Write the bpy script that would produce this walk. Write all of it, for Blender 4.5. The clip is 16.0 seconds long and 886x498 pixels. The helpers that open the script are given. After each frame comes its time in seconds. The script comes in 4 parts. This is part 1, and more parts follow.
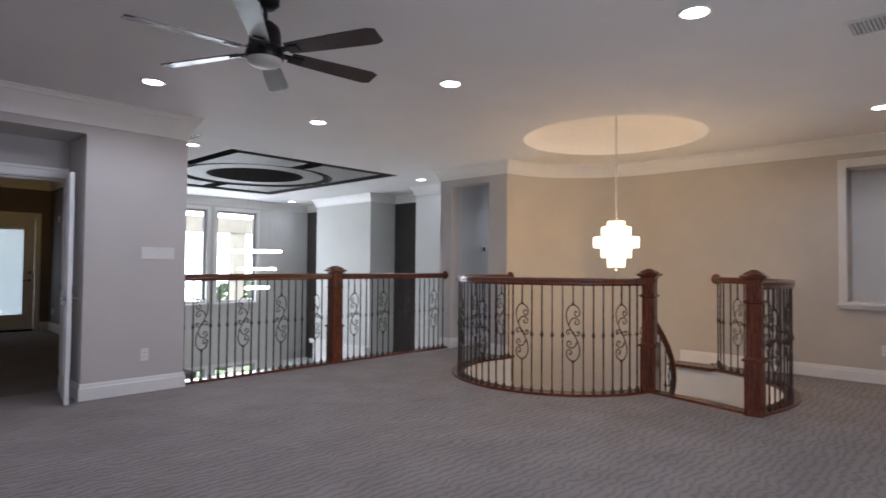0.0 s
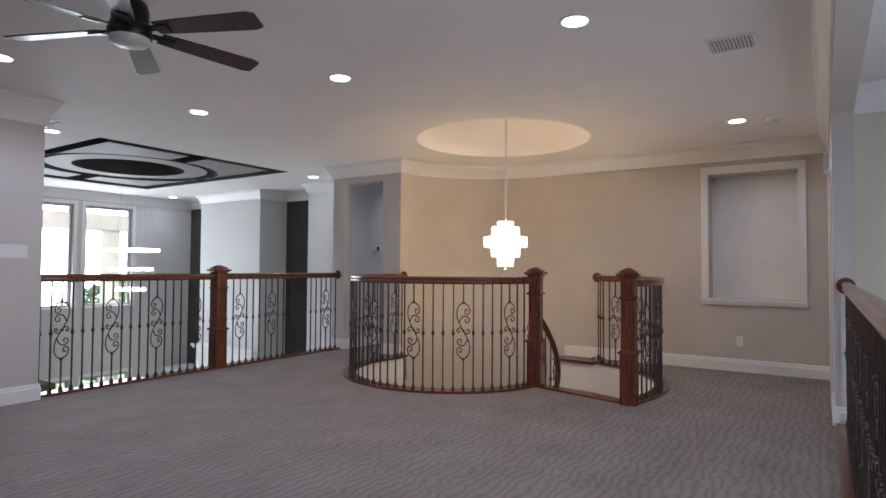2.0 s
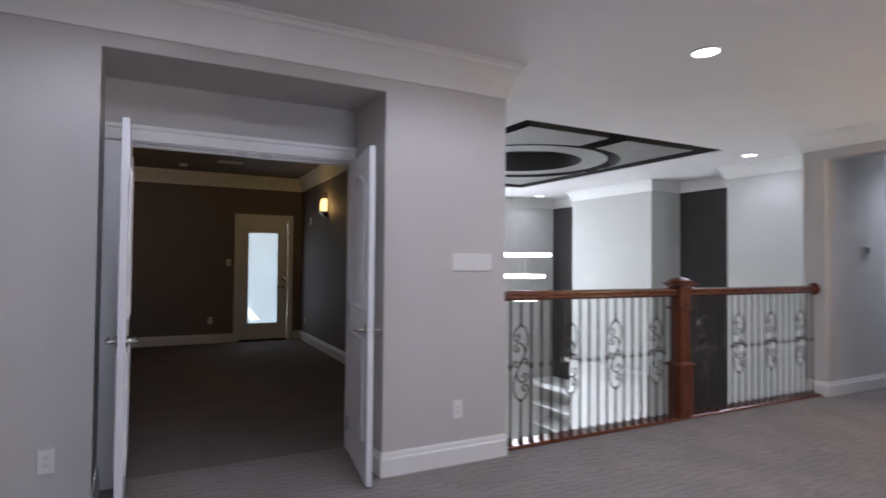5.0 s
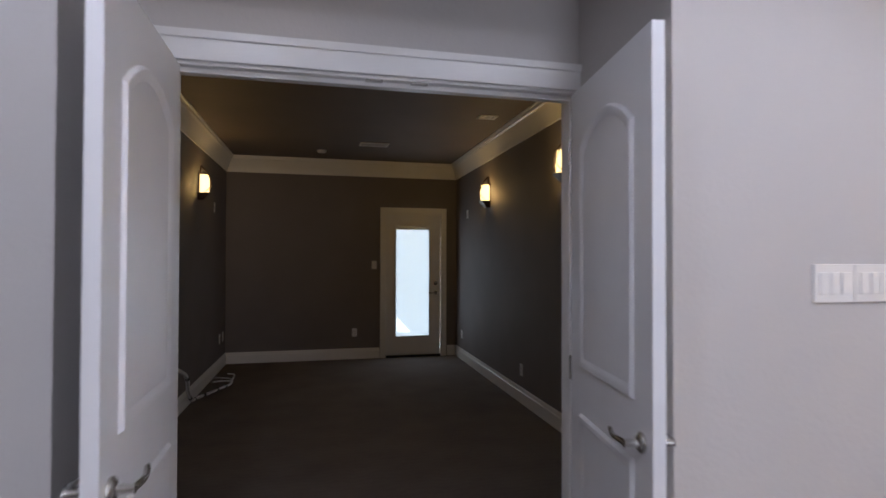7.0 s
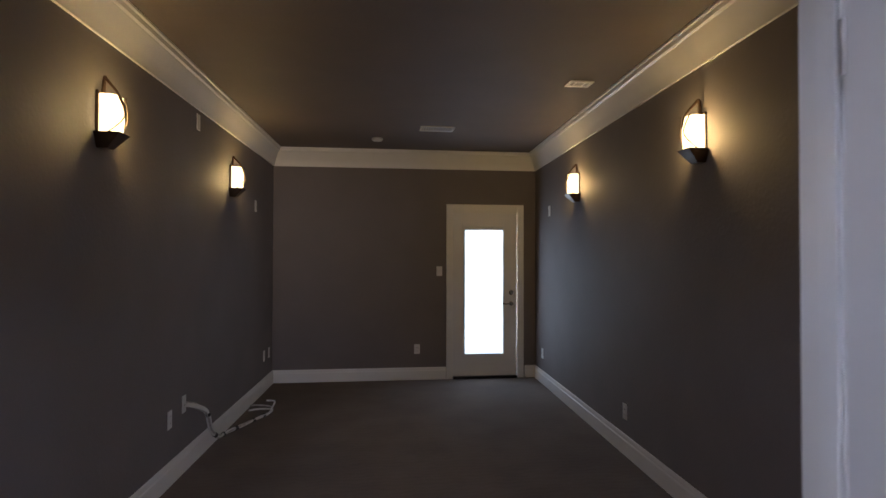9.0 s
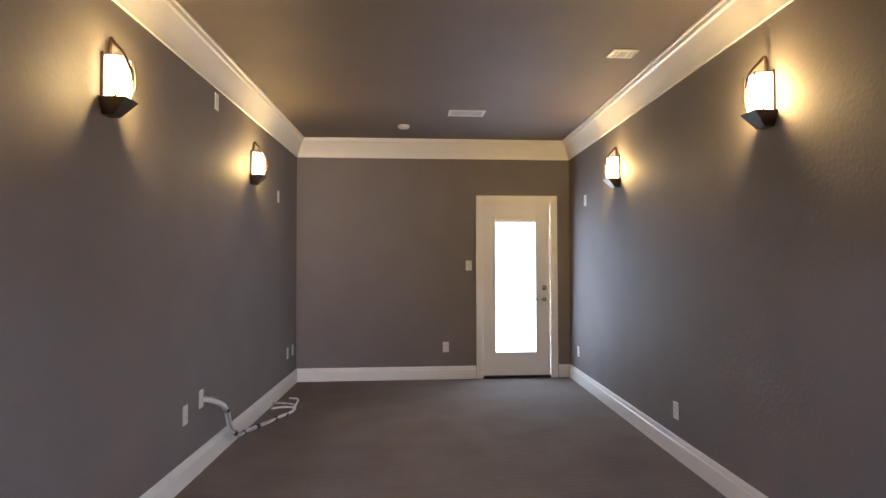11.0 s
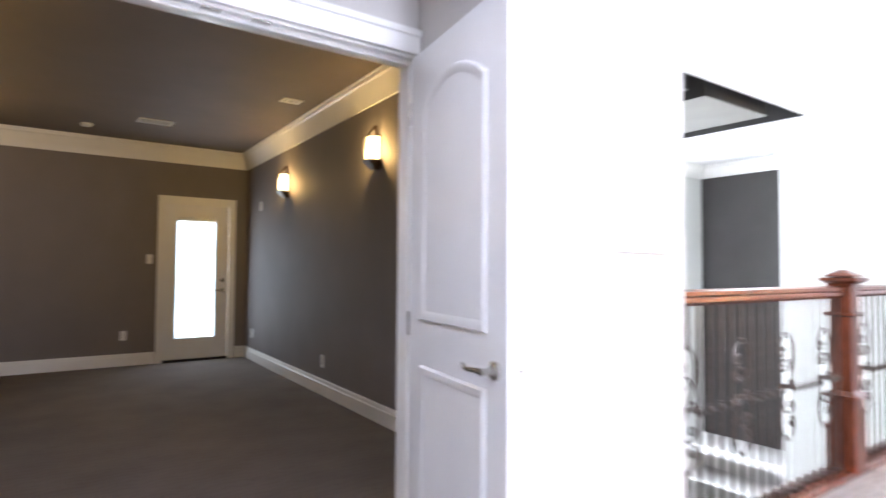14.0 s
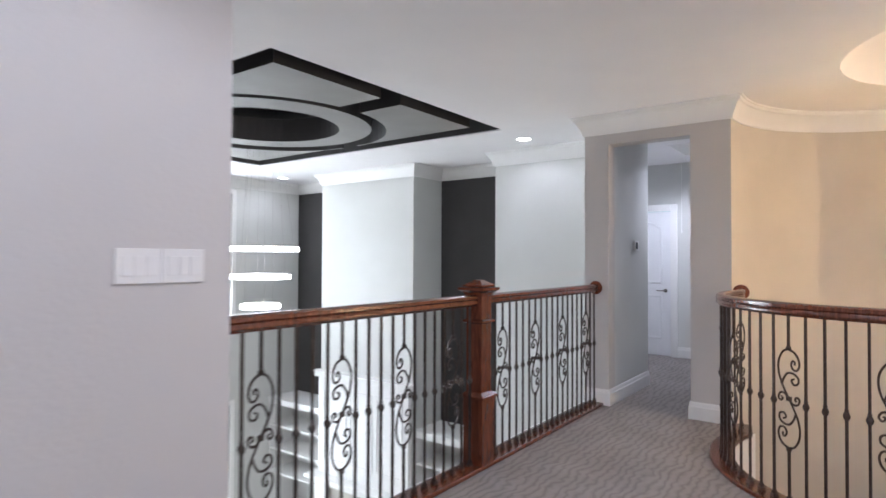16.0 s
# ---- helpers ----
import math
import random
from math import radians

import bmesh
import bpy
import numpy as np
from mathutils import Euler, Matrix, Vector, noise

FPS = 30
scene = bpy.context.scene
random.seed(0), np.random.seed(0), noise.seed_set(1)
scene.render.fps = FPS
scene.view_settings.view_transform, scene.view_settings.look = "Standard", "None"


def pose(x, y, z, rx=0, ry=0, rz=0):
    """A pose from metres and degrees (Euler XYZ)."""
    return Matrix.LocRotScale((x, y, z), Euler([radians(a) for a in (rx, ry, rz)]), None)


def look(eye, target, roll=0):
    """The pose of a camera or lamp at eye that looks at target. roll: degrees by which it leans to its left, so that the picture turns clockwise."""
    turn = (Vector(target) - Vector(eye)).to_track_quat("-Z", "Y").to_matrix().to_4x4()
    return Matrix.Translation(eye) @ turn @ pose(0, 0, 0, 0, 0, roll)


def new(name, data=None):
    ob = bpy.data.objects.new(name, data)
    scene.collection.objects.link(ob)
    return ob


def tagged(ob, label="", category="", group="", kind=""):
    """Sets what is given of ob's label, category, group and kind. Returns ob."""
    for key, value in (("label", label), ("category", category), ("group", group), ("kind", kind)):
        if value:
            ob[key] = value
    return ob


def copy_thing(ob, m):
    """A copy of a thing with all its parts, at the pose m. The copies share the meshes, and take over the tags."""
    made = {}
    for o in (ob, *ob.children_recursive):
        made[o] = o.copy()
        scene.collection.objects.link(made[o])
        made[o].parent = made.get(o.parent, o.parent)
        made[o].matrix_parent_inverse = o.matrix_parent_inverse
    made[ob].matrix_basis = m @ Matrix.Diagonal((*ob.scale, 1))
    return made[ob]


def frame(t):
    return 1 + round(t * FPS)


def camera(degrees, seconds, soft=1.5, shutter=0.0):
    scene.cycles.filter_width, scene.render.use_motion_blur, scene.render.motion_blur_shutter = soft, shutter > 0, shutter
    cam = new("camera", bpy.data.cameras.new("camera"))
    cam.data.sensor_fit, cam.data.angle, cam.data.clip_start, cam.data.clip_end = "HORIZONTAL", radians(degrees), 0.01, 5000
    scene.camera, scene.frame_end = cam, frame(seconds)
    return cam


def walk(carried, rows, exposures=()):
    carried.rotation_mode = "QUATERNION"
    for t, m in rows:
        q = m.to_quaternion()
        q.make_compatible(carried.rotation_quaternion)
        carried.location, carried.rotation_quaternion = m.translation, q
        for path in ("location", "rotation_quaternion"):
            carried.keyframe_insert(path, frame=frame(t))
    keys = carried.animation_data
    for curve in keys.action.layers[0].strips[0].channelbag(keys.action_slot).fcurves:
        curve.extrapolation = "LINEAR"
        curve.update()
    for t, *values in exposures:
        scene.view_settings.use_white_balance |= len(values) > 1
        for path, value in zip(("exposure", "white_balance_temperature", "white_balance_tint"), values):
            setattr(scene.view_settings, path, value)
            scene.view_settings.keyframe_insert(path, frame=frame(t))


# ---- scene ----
# camera
cam = camera(74.8, 16.0, shutter=0.6)
PATH = [
    (0, (0.418, 0.143, 1.228), (1.87, 1.518, 1.287), 0.5),
    (0.5, (0.459, 0.149, 1.213), (1.993, 1.431, 1.274), 0.4),
    (1, (0.456, 0.119, 1.195), (2.064, 1.306, 1.261), 0.4),
    (1.5, (0.448, 0.112, 1.205), (2.1, 1.237, 1.268), 0.4),
    (2, (0.493, 0.126, 1.215), (2.162, 1.225, 1.278), 0.4),
    (2.5, (0.599, 0.245, 1.276), (2.263, 1.352, 1.339), 0.3),
    (3, (0.679, 0.565, 1.324), (2.245, 1.807, 1.385), 0.3),
    (3.5, (0.626, 0.975, 1.328), (2.031, 2.397, 1.387), 0.4),
    (4, (0.631, 1.523, 1.326), (1.896, 3.071, 1.378), 0.4),
    (4.5, (0.622, 2.07, 1.317), (1.704, 3.752, 1.371), 0.5),
    (5, (0.587, 2.692, 1.312), (1.534, 4.453, 1.365), 0.5),
    (7.5, (1.062, 4.935, 1.431), (1.449, 6.897, 1.46), 0.1),
    (8, (1.152, 5.22, 1.457), (1.454, 7.197, 1.483), 0.1),
    (8.5, (1.196, 5.499, 1.48), (1.455, 7.482, 1.504), 0.1),
    (9, (1.194, 5.756, 1.463), (1.435, 7.741, 1.496), 0.1),
    (11.5, (1.178, 6.065, 1.257), (1.319, 8.06, 1.312), -0.2),
    (12, (1.183, 6.024, 1.201), (1.319, 8.019, 1.258), -0.2),
    (12.5, (1.199, 5.853, 1.208), (1.352, 7.847, 1.256), -0.1),
    (13, (1.146, 5.512, 1.265), (1.524, 7.475, 1.312), 0.1),
    (13.5, (0.934, 5.095, 1.268), (1.739, 6.926, 1.32), 0.6),
    (14, (0.75, 4.719, 1.204), (1.916, 6.342, 1.275), 0.4),
    (14.5, (0.689, 4.354, 1.199), (2.046, 5.822, 1.262), 0.3),
    (15, (0.806, 4.172, 1.25), (2.334, 5.462, 1.301), 0.3),
    (15.5, (1.152, 4.097, 1.324), (2.748, 5.301, 1.363), 0.1),
    (16, (1.588, 4.091, 1.357), (3.197, 5.277, 1.391), 0.2),
]
walk(cam, [(t, look(eye, target, roll)) for t, eye, target, roll in PATH],
     exposures=[(0, 0.0, 5950, 12), (3.5, 0.0, 5950, 12), (5, 0.2, 5950, 13), (7.5, 0.7, 5950, 13), (8, 0.95, 5950, 13), (9, 1.4, 5450, 14), (11.5, 3.3, 5500, 13),
                (12.5, 3.3, 5400, 13), (13.5, 2.7, 5800, 12), (14, 2.45, 5850, 11), (14.5, 1.75, 5950, 10), (15, 1.3, 5950, 10), (16, 0.65, 5950, 11)])

# ---- world and light ----
CEIL = 2.70
world = bpy.data.worlds.new("sky")
scene.world = world
world.use_nodes = True
wn = world.node_tree.nodes
sky = wn.new("ShaderNodeTexSky")
sky.sky_type, sky.sun_disc = "NISHITA", False
sky.sun_elevation, sky.sun_rotation = radians(48), radians(150)
wn["Background"].inputs[1].default_value = 0.12
world.node_tree.links.new(sky.outputs[0], wn["Background"].inputs[0])
sun = new("sun", bpy.data.lights.new("sun", "SUN"))
sun.data.energy, sun.data.angle, sun.data.color = 4.0, radians(0.5), (1, 0.95, 0.88)
sun.matrix_world = look((0, 0, 20), (-3, 14, 0))


def area_lamp(name, eye, target, sx, sy, watts, colour=(1, 1, 1)):
    data = bpy.data.lights.new(name, "AREA")
    data.shape, data.size, data.size_y, data.energy, data.color = "RECTANGLE", sx, sy, watts, colour
    ob = new(name, data)
    ob.matrix_world = look(eye, target)
    return ob


def spot_lamp(name, x, y, z, watts, colour, degrees=166, blend=0.5):
    data = bpy.data.lights.new(name, "SPOT")
    data.energy, data.color, data.spot_size, data.spot_blend, data.shadow_soft_size = watts, colour, radians(degrees), blend, 0.06
    ob = new(name, data)
    ob.matrix_world = look((x, y, z), (x, y + 0.0001, z - 1))
    return ob


def point_lamp(name, x, y, z, watts, colour, size=0.05):
    data = bpy.data.lights.new(name, "POINT")
    data.energy, data.color, data.shadow_soft_size = watts, colour, size
    ob = new(name, data)
    ob.location = (x, y, z)
    return ob


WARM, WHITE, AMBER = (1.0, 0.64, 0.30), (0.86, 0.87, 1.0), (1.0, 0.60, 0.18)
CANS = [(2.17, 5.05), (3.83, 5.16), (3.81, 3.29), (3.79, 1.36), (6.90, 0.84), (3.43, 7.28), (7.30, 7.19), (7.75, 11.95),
        # these four continue the grid out of view, added to brighten the portal wall
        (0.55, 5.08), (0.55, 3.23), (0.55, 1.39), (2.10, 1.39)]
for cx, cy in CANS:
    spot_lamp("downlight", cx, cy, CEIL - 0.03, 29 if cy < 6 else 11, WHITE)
for wx in (5.58, 6.74):
    area_lamp("window_light", (wx, 12.55, 1.39), (wx, 0, 0.2), 0.9, 2.0, 30, (0.93, 0.97, 1.0))
    area_lamp("window_light", (wx, 12.55, -1.95), (wx, 0, -2.2), 0.9, 1.8, 22, (0.93, 0.97, 1.0))
# fill added for assumed, unseen foyer windows, to brighten the loft walls
area_lamp("foyer_fill", (2.5, -2.9, 0.6), (2.5, 0, 0.3), 2.5, 3.0, 90, (0.88, 0.90, 1.0))
area_lamp("door_light", (2.55, 12.72, 1.1), (2.0, 6, 0.6), 0.45, 1.5, 2.3, (0.85, 0.93, 1.0))
CHAND = (6.55, 3.24)
point_lamp("chandelier_light", CHAND[0], CHAND[1], 1.52, 62, WARM, 0.2)
SCONCES = [(0.03 + 0.043 * (y - 12.76), y, 1) for y in (8.78, 11.02)] + [(3.20 + 0.043 * (y - 12.76), y, -1) for y in (8.80, 11.04)]
for sx_, sy_, side_ in SCONCES:
    point_lamp("sconce_light", sx_ + 0.075 * side_, sy_, 2.15, 3.2, AMBER, 0.03)
point_lamp("ring_light", 5.6, 9.58, 1.25, 12, WHITE, 0.2)
# no fixture here, an unseen lamp added to brighten the hallway
spot_lamp("hall_fill", 8.9, 5.8, 2.55, 60, WHITE)

# ---- materials ----


def mat(name, colour, rough=0.6, metal=0.0, var=0.06, scale=8.0, bump=0.0, bump_scale=120.0, spec=0.5, per_object=0.0):
    m = bpy.data.materials.new(name)
    m.use_nodes = True
    nt = m.node_tree
    n, l = nt.nodes, nt.links
    b = n["Principled BSDF"]
    b.inputs["Roughness"].default_value, b.inputs["Metallic"].default_value = rough, metal
    b.inputs["Specular IOR Level"].default_value = spec
    tc = n.new("ShaderNodeTexCoord")
    big = n.new("ShaderNodeTexNoise")
    big.inputs["Scale"].default_value, big.inputs["Detail"].default_value = scale, 6
    l.new(tc.outputs["Object"], big.inputs["Vector"])
    ramp = n.new("ShaderNodeMapRange")
    ramp.inputs[1].default_value, ramp.inputs[2].default_value = 0.3, 0.7
    ramp.inputs[3].default_value, ramp.inputs[4].default_value = 1 - var, 1 + var
    l.new(big.outputs["Fac"], ramp.inputs[0])
    mul = n.new("ShaderNodeVectorMath")
    mul.operation = "SCALE"
    mul.inputs[0].default_value = colour
    l.new(ramp.outputs[0], mul.inputs["Scale"])
    l.new(mul.outputs[0], b.inputs["Base Color"])
    if bump:
        fine = n.new("ShaderNodeTexNoise")
        fine.inputs["Scale"].default_value, fine.inputs["Detail"].default_value = bump_scale, 3
        l.new(tc.outputs["Object"], fine.inputs["Vector"])
        bp = n.new("ShaderNodeBump")
        bp.inputs["Strength"].default_value, bp.inputs["Distance"].default_value = bump, 0.004
        l.new(fine.outputs["Fac"], bp.inputs["Height"])
        l.new(bp.outputs[0], b.inputs["Normal"])
    return m


def carpet_mat(name, relief, contrast, colour=(0.262, 0.235, 0.222)):
    m = mat(name, colour, 0.95, 0, 0.10, 2.5, spec=0.1)
    nt = m.node_tree
    n, l = nt.nodes, nt.links
    b = n["Principled BSDF"]
    tc = n.new("ShaderNodeTexCoord")
    warp = n.new("ShaderNodeTexNoise")
    warp.inputs["Scale"].default_value, warp.inputs["Detail"].default_value = 7.0, 3
    l.new(tc.outputs["Object"], warp.inputs["Vector"])
    mix = n.new("ShaderNodeVectorMath")
    mix.operation = "MULTIPLY_ADD"
    mix.inputs[1].default_value = (0.12, 0.14, 0)
    l.new(warp.outputs["Color"], mix.inputs[0])
    l.new(tc.outputs["Object"], mix.inputs[2])
    wave = n.new("ShaderNodeTexWave")
    wave.bands_direction = "Y"
    wave.inputs["Scale"].default_value, wave.inputs["Distortion"].default_value = 5.4, 2.6
    wave.inputs["Detail"].default_value, wave.inputs["Detail Scale"].default_value = 2, 2.5
    l.new(mix.outputs[0], wave.inputs["Vector"])
    pile = n.new("ShaderNodeTexNoise")
    pile.inputs["Scale"].default_value, pile.inputs["Detail"].default_value = 160, 3
    l.new(tc.outputs["Object"], pile.inputs["Vector"])
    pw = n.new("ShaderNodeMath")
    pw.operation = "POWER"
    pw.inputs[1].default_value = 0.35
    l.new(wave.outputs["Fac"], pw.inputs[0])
    add = n.new("ShaderNodeMath")
    add.operation = "MULTIPLY_ADD"
    add.inputs[1].default_value = 0.35
    l.new(pile.outputs["Fac"], add.inputs[0])
    l.new(pw.outputs[0], add.inputs[2])
    bp = n.new("ShaderNodeBump")
    bp.inputs["Strength"].default_value, bp.inputs["Distance"].default_value = relief, 0.01
    l.new(add.outputs[0], bp.inputs["Height"])
    l.new(bp.outputs[0], b.inputs["Normal"])
    old = b.inputs["Base Color"].links[0].from_socket
    # low lines of the carved relief are darkened in the colour too
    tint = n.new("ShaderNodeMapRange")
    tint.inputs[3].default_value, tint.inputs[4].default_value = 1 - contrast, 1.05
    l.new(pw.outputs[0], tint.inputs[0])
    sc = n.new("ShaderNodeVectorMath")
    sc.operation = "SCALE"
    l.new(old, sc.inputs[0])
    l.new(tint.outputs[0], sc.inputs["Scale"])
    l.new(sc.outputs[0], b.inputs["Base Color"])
    return m


def wood_mat(name, colour, rough=0.25):
    m = mat(name, colour, rough, 0, 0.1, 4)
    nt = m.node_tree
    n, l = nt.nodes, nt.links
    b = n["Principled BSDF"]
    tc = n.new("ShaderNodeTexCoord")
    mp = n.new("ShaderNodeMapping")
    mp.inputs["Scale"].default_value = (25, 25, 2.5)
    l.new(tc.outputs["Object"], mp.inputs["Vector"])
    g = n.new("ShaderNodeTexNoise")
    g.inputs["Scale"].default_value, g.inputs["Detail"].default_value, g.inputs["Distortion"].default_value = 2, 8, 1.5
    l.new(mp.outputs[0], g.inputs["Vector"])
    ramp = n.new("ShaderNodeValToRGB")
    ramp.color_ramp.elements[0].position, ramp.color_ramp.elements[1].position = 0.3, 0.75
    ramp.color_ramp.elements[0].color = (colour[0] * 0.5, colour[1] * 0.42, colour[2] * 0.4, 1)
    ramp.color_ramp.elements[1].color = (colour[0] * 1.35, colour[1] * 1.35, colour[2] * 1.35, 1)
    l.new(g.outputs["Fac"], ramp.inputs[0])
    l.new(ramp.outputs[0], b.inputs["Base Color"])
    b.inputs["Coat Weight"].default_value, b.inputs["Coat Roughness"].default_value = 0.4, 0.15
    return m


def glow_mat(name, colour, strength):
    m = bpy.data.materials.new(name)
    m.use_nodes = True
    b = m.node_tree.nodes["Principled BSDF"]
    b.inputs["Base Color"].default_value = (0.9, 0.9, 0.88, 1)
    b.inputs["Emission Color"].default_value, b.inputs["Emission Strength"].default_value = (*colour, 1), strength
    return m


def glass_mat(name):
    m = bpy.data.materials.new(name)
    m.use_nodes = True
    b = m.node_tree.nodes["Principled BSDF"]
    b.inputs["Base Color"].default_value = (0.97, 0.98, 0.98, 1)
    b.inputs["Roughness"].default_value, b.inputs["Transmission Weight"].default_value, b.inputs["IOR"].default_value = 0.02, 1, 1.45
    return m


M_WALL = mat("greige_paint", (0.55, 0.525, 0.505), 0.7, 0, 0.03, 1.5, 0.25, 55, 0.3)
# loft greige under the chandelier, some of its warm light kept in the colour
M_WARM_GREIGE = mat("warm_greige_paint", (0.56, 0.515, 0.455), 0.65, 0, 0.04, 2.5, 0.25, 55, 0.3)
M_LIGHT = mat("pale_grey_paint", (0.60, 0.60, 0.575), 0.7, 0, 0.03, 1.5, 0.2, 55, 0.3)
M_CREAM = mat("cream_paint", (0.62, 0.60, 0.50), 0.7, 0, 0.03, 1.5, 0.2, 55, 0.3)
M_CEIL = mat("ceiling_paint", (0.80, 0.785, 0.785), 0.8, 0, 0.02, 2, 0.2, 60, 0.2)
M_TAUPE = mat("taupe_media_paint", (0.19, 0.17, 0.168), 0.72, 0, 0.06, 2, 0.45, 45, 0.4)
M_TAUPE_C = mat("taupe_ceiling_paint", (0.17, 0.145, 0.135), 0.7, 0, 0.06, 2, 0.3, 45, 0.3)
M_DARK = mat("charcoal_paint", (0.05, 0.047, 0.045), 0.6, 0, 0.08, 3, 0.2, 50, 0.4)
M_TRAY = mat("tray_grey_paint", (0.24, 0.235, 0.225), 0.6, 0, 0.06, 3, 0.2, 50, 0.3)
M_TRIM = mat("white_trim_paint", (0.78, 0.77, 0.75), 0.35, 0, 0.02, 6, spec=0.5)
M_DOOR = mat("white_door_paint", (0.76, 0.76, 0.77), 0.4, 0, 0.02, 5, 0.08, 90)
M_WOOD = wood_mat("cherry_stained_wood", (0.14, 0.040, 0.018))
M_IRON = mat("bronze_iron", (0.075, 0.058, 0.05), 0.42, 0.7, 0.25, 40)
M_BLADE = wood_mat("dark_blade_wood", (0.05, 0.026, 0.022), 0.3)
M_BLACK = mat("oil_rubbed_bronze", (0.02, 0.018, 0.018), 0.35, 0.6, 0.2, 30)
M_BRONZE = mat("brushed_bronze", (0.085, 0.055, 0.036), 0.4, 0.5, 0.2, 30)
M_STEEL = mat("brushed_nickel", (0.55, 0.53, 0.5), 0.25, 1, 0.08, 60)
M_PLASTIC = mat("white_plastic", (0.75, 0.74, 0.72), 0.35, 0, 0.02, 20)
M_GREY = mat("grey_plastic", (0.42, 0.41, 0.40), 0.45, 0, 0.05, 20)
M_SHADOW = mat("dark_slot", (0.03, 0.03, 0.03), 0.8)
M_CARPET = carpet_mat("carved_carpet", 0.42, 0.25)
# loft carpet again, the media room's dim light put into a darker colour
M_CARPET_M = carpet_mat("dimmed_carpet", 0.15, 0.05, (0.17, 0.147, 0.132))
M_TILE = mat("pale_stone_floor", (0.52, 0.49, 0.44), 0.25, 0, 0.1, 3)
M_LAMP = glow_mat("lamp_glow", (1, 0.97, 0.93), 14)
M_CRYSTAL = glow_mat("lit_crystal", (1, 0.84, 0.58), 1.3)
M_RING = glow_mat("lit_ring", (1, 0.97, 0.92), 9)
M_AMBER = glow_mat("lit_amber_glass", (1, 0.70, 0.28), 1.8)
M_FROST = mat("frosted_glass", (0.62, 0.60, 0.56), 0.4, 0, 0.04, 10)
M_GLASS = glass_mat("clear_glass")
# daylight behind the blind is put into its material as emission
M_BLIND = glow_mat("blind_daylight_glow", (0.78, 0.92, 1.0), 0.38)
M_OUT = glow_mat("daylight_backdrop", (0.93, 0.98, 1.0), 8.0)
M_LEAF = mat("foliage", (0.16, 0.22, 0.11), 0.6, 0, 0.4, 6)
M_CABLE = mat("cable_sheath", (0.45, 0.43, 0.40), 0.5, 0, 0.35, 40)
M_GROUND = mat("lawn", (0.10, 0.13, 0.05), 0.9, 0, 0.3, 2)
M_STUCCO = mat("porch_stucco", (0.62, 0.56, 0.47), 0.8, 0, 0.08, 4, 0.3, 50)

# ---- mesh helpers ----


def box(bm, x0, y0, z0, x1, y1, z1, bevel=0.0):
    m = Matrix.LocRotScale(((x0 + x1) / 2, (y0 + y1) / 2, (z0 + z1) / 2), None, (abs(x1 - x0), abs(y1 - y0), abs(z1 - z0)))
    made = bmesh.ops.create_cube(bm, size=1, matrix=m)["verts"]
    if bevel:
        edges = list({e for v in made for e in v.link_edges})
        bmesh.ops.bevel(bm, geom=edges, offset=bevel, segments=2, affect="EDGES", profile=0.7)


def boxes(*dims, bevel=0.0):
    bm = bmesh.new()
    for d in dims:
        box(bm, *d, bevel=bevel)
    return bm


def finish(bm, name, material, smooth=None):
    me = bpy.data.meshes.new(name)
    bmesh.ops.recalc_face_normals(bm, faces=bm.faces)
    bm.to_mesh(me)
    bm.free()
    me.materials.append(material)
    if smooth is not None:
        me.polygons.foreach_set("use_smooth", [True] * len(me.polygons))
        me.set_sharp_from_angle(angle=radians(smooth))
    return me


def thing(name, bm, material, label="", category="", group="", kind="", smooth=None):
    return tagged(new(name, finish(bm, name, material, smooth)), label, category, group, kind)


def structure(name, bm, material, label, category, smooth=None):
    return thing(name, bm, material, label, category, "", "structure", smooth)


def holder(name, x, y, z, label, category, group="", turn=0.0):
    ob = tagged(new(name), label, category, group)
    ob.matrix_basis = pose(x, y, z, 0, 0, turn)
    ob.empty_display_size = 0.1
    return ob


def part(name, bm, material, parent, label="", smooth=None):
    ob = new(name, finish(bm, name, material, smooth))
    ob.parent = parent
    return tagged(ob, label)


def piece(name, mesh, parent, m):
    ob = new(name, mesh)
    ob.parent = parent
    ob.matrix_basis = m
    return ob


def sweep(path, profile, closed=False):
    """A profile of (out, z) swept along a plan path; out is to the left of the way."""
    bm = bmesh.new()
    pts = [Vector(p).to_2d() for p in path]
    n, rings = len(pts), []
    for i, p in enumerate(pts):
        a = pts[i - 1] if i or closed else None
        b = pts[(i + 1) % n] if i < n - 1 or closed else None
        d0 = (p - a).normalized() if a is not None else (b - p).normalized()
        d1 = (b - p).normalized() if b is not None else d0
        n0, n1 = Vector((-d0.y, d0.x)), Vector((-d1.y, d1.x))
        mid = (n0 + n1).normalized()
        mid /= max(0.3, mid.dot(n0))
        rings.append([bm.verts.new((p.x + mid.x * o, p.y + mid.y * o, z)) for o, z in profile])
    k = len(profile)
    for i in range(n if closed else n - 1):
        r0, r1 = rings[i], rings[(i + 1) % n]
        for j in range(k):
            bm.faces.new((r0[j], r0[(j + 1) % k], r1[(j + 1) % k], r1[j]))
    if not closed:
        bm.faces.new(rings[0])
        bm.faces.new(rings[-1][::-1])
    return bm


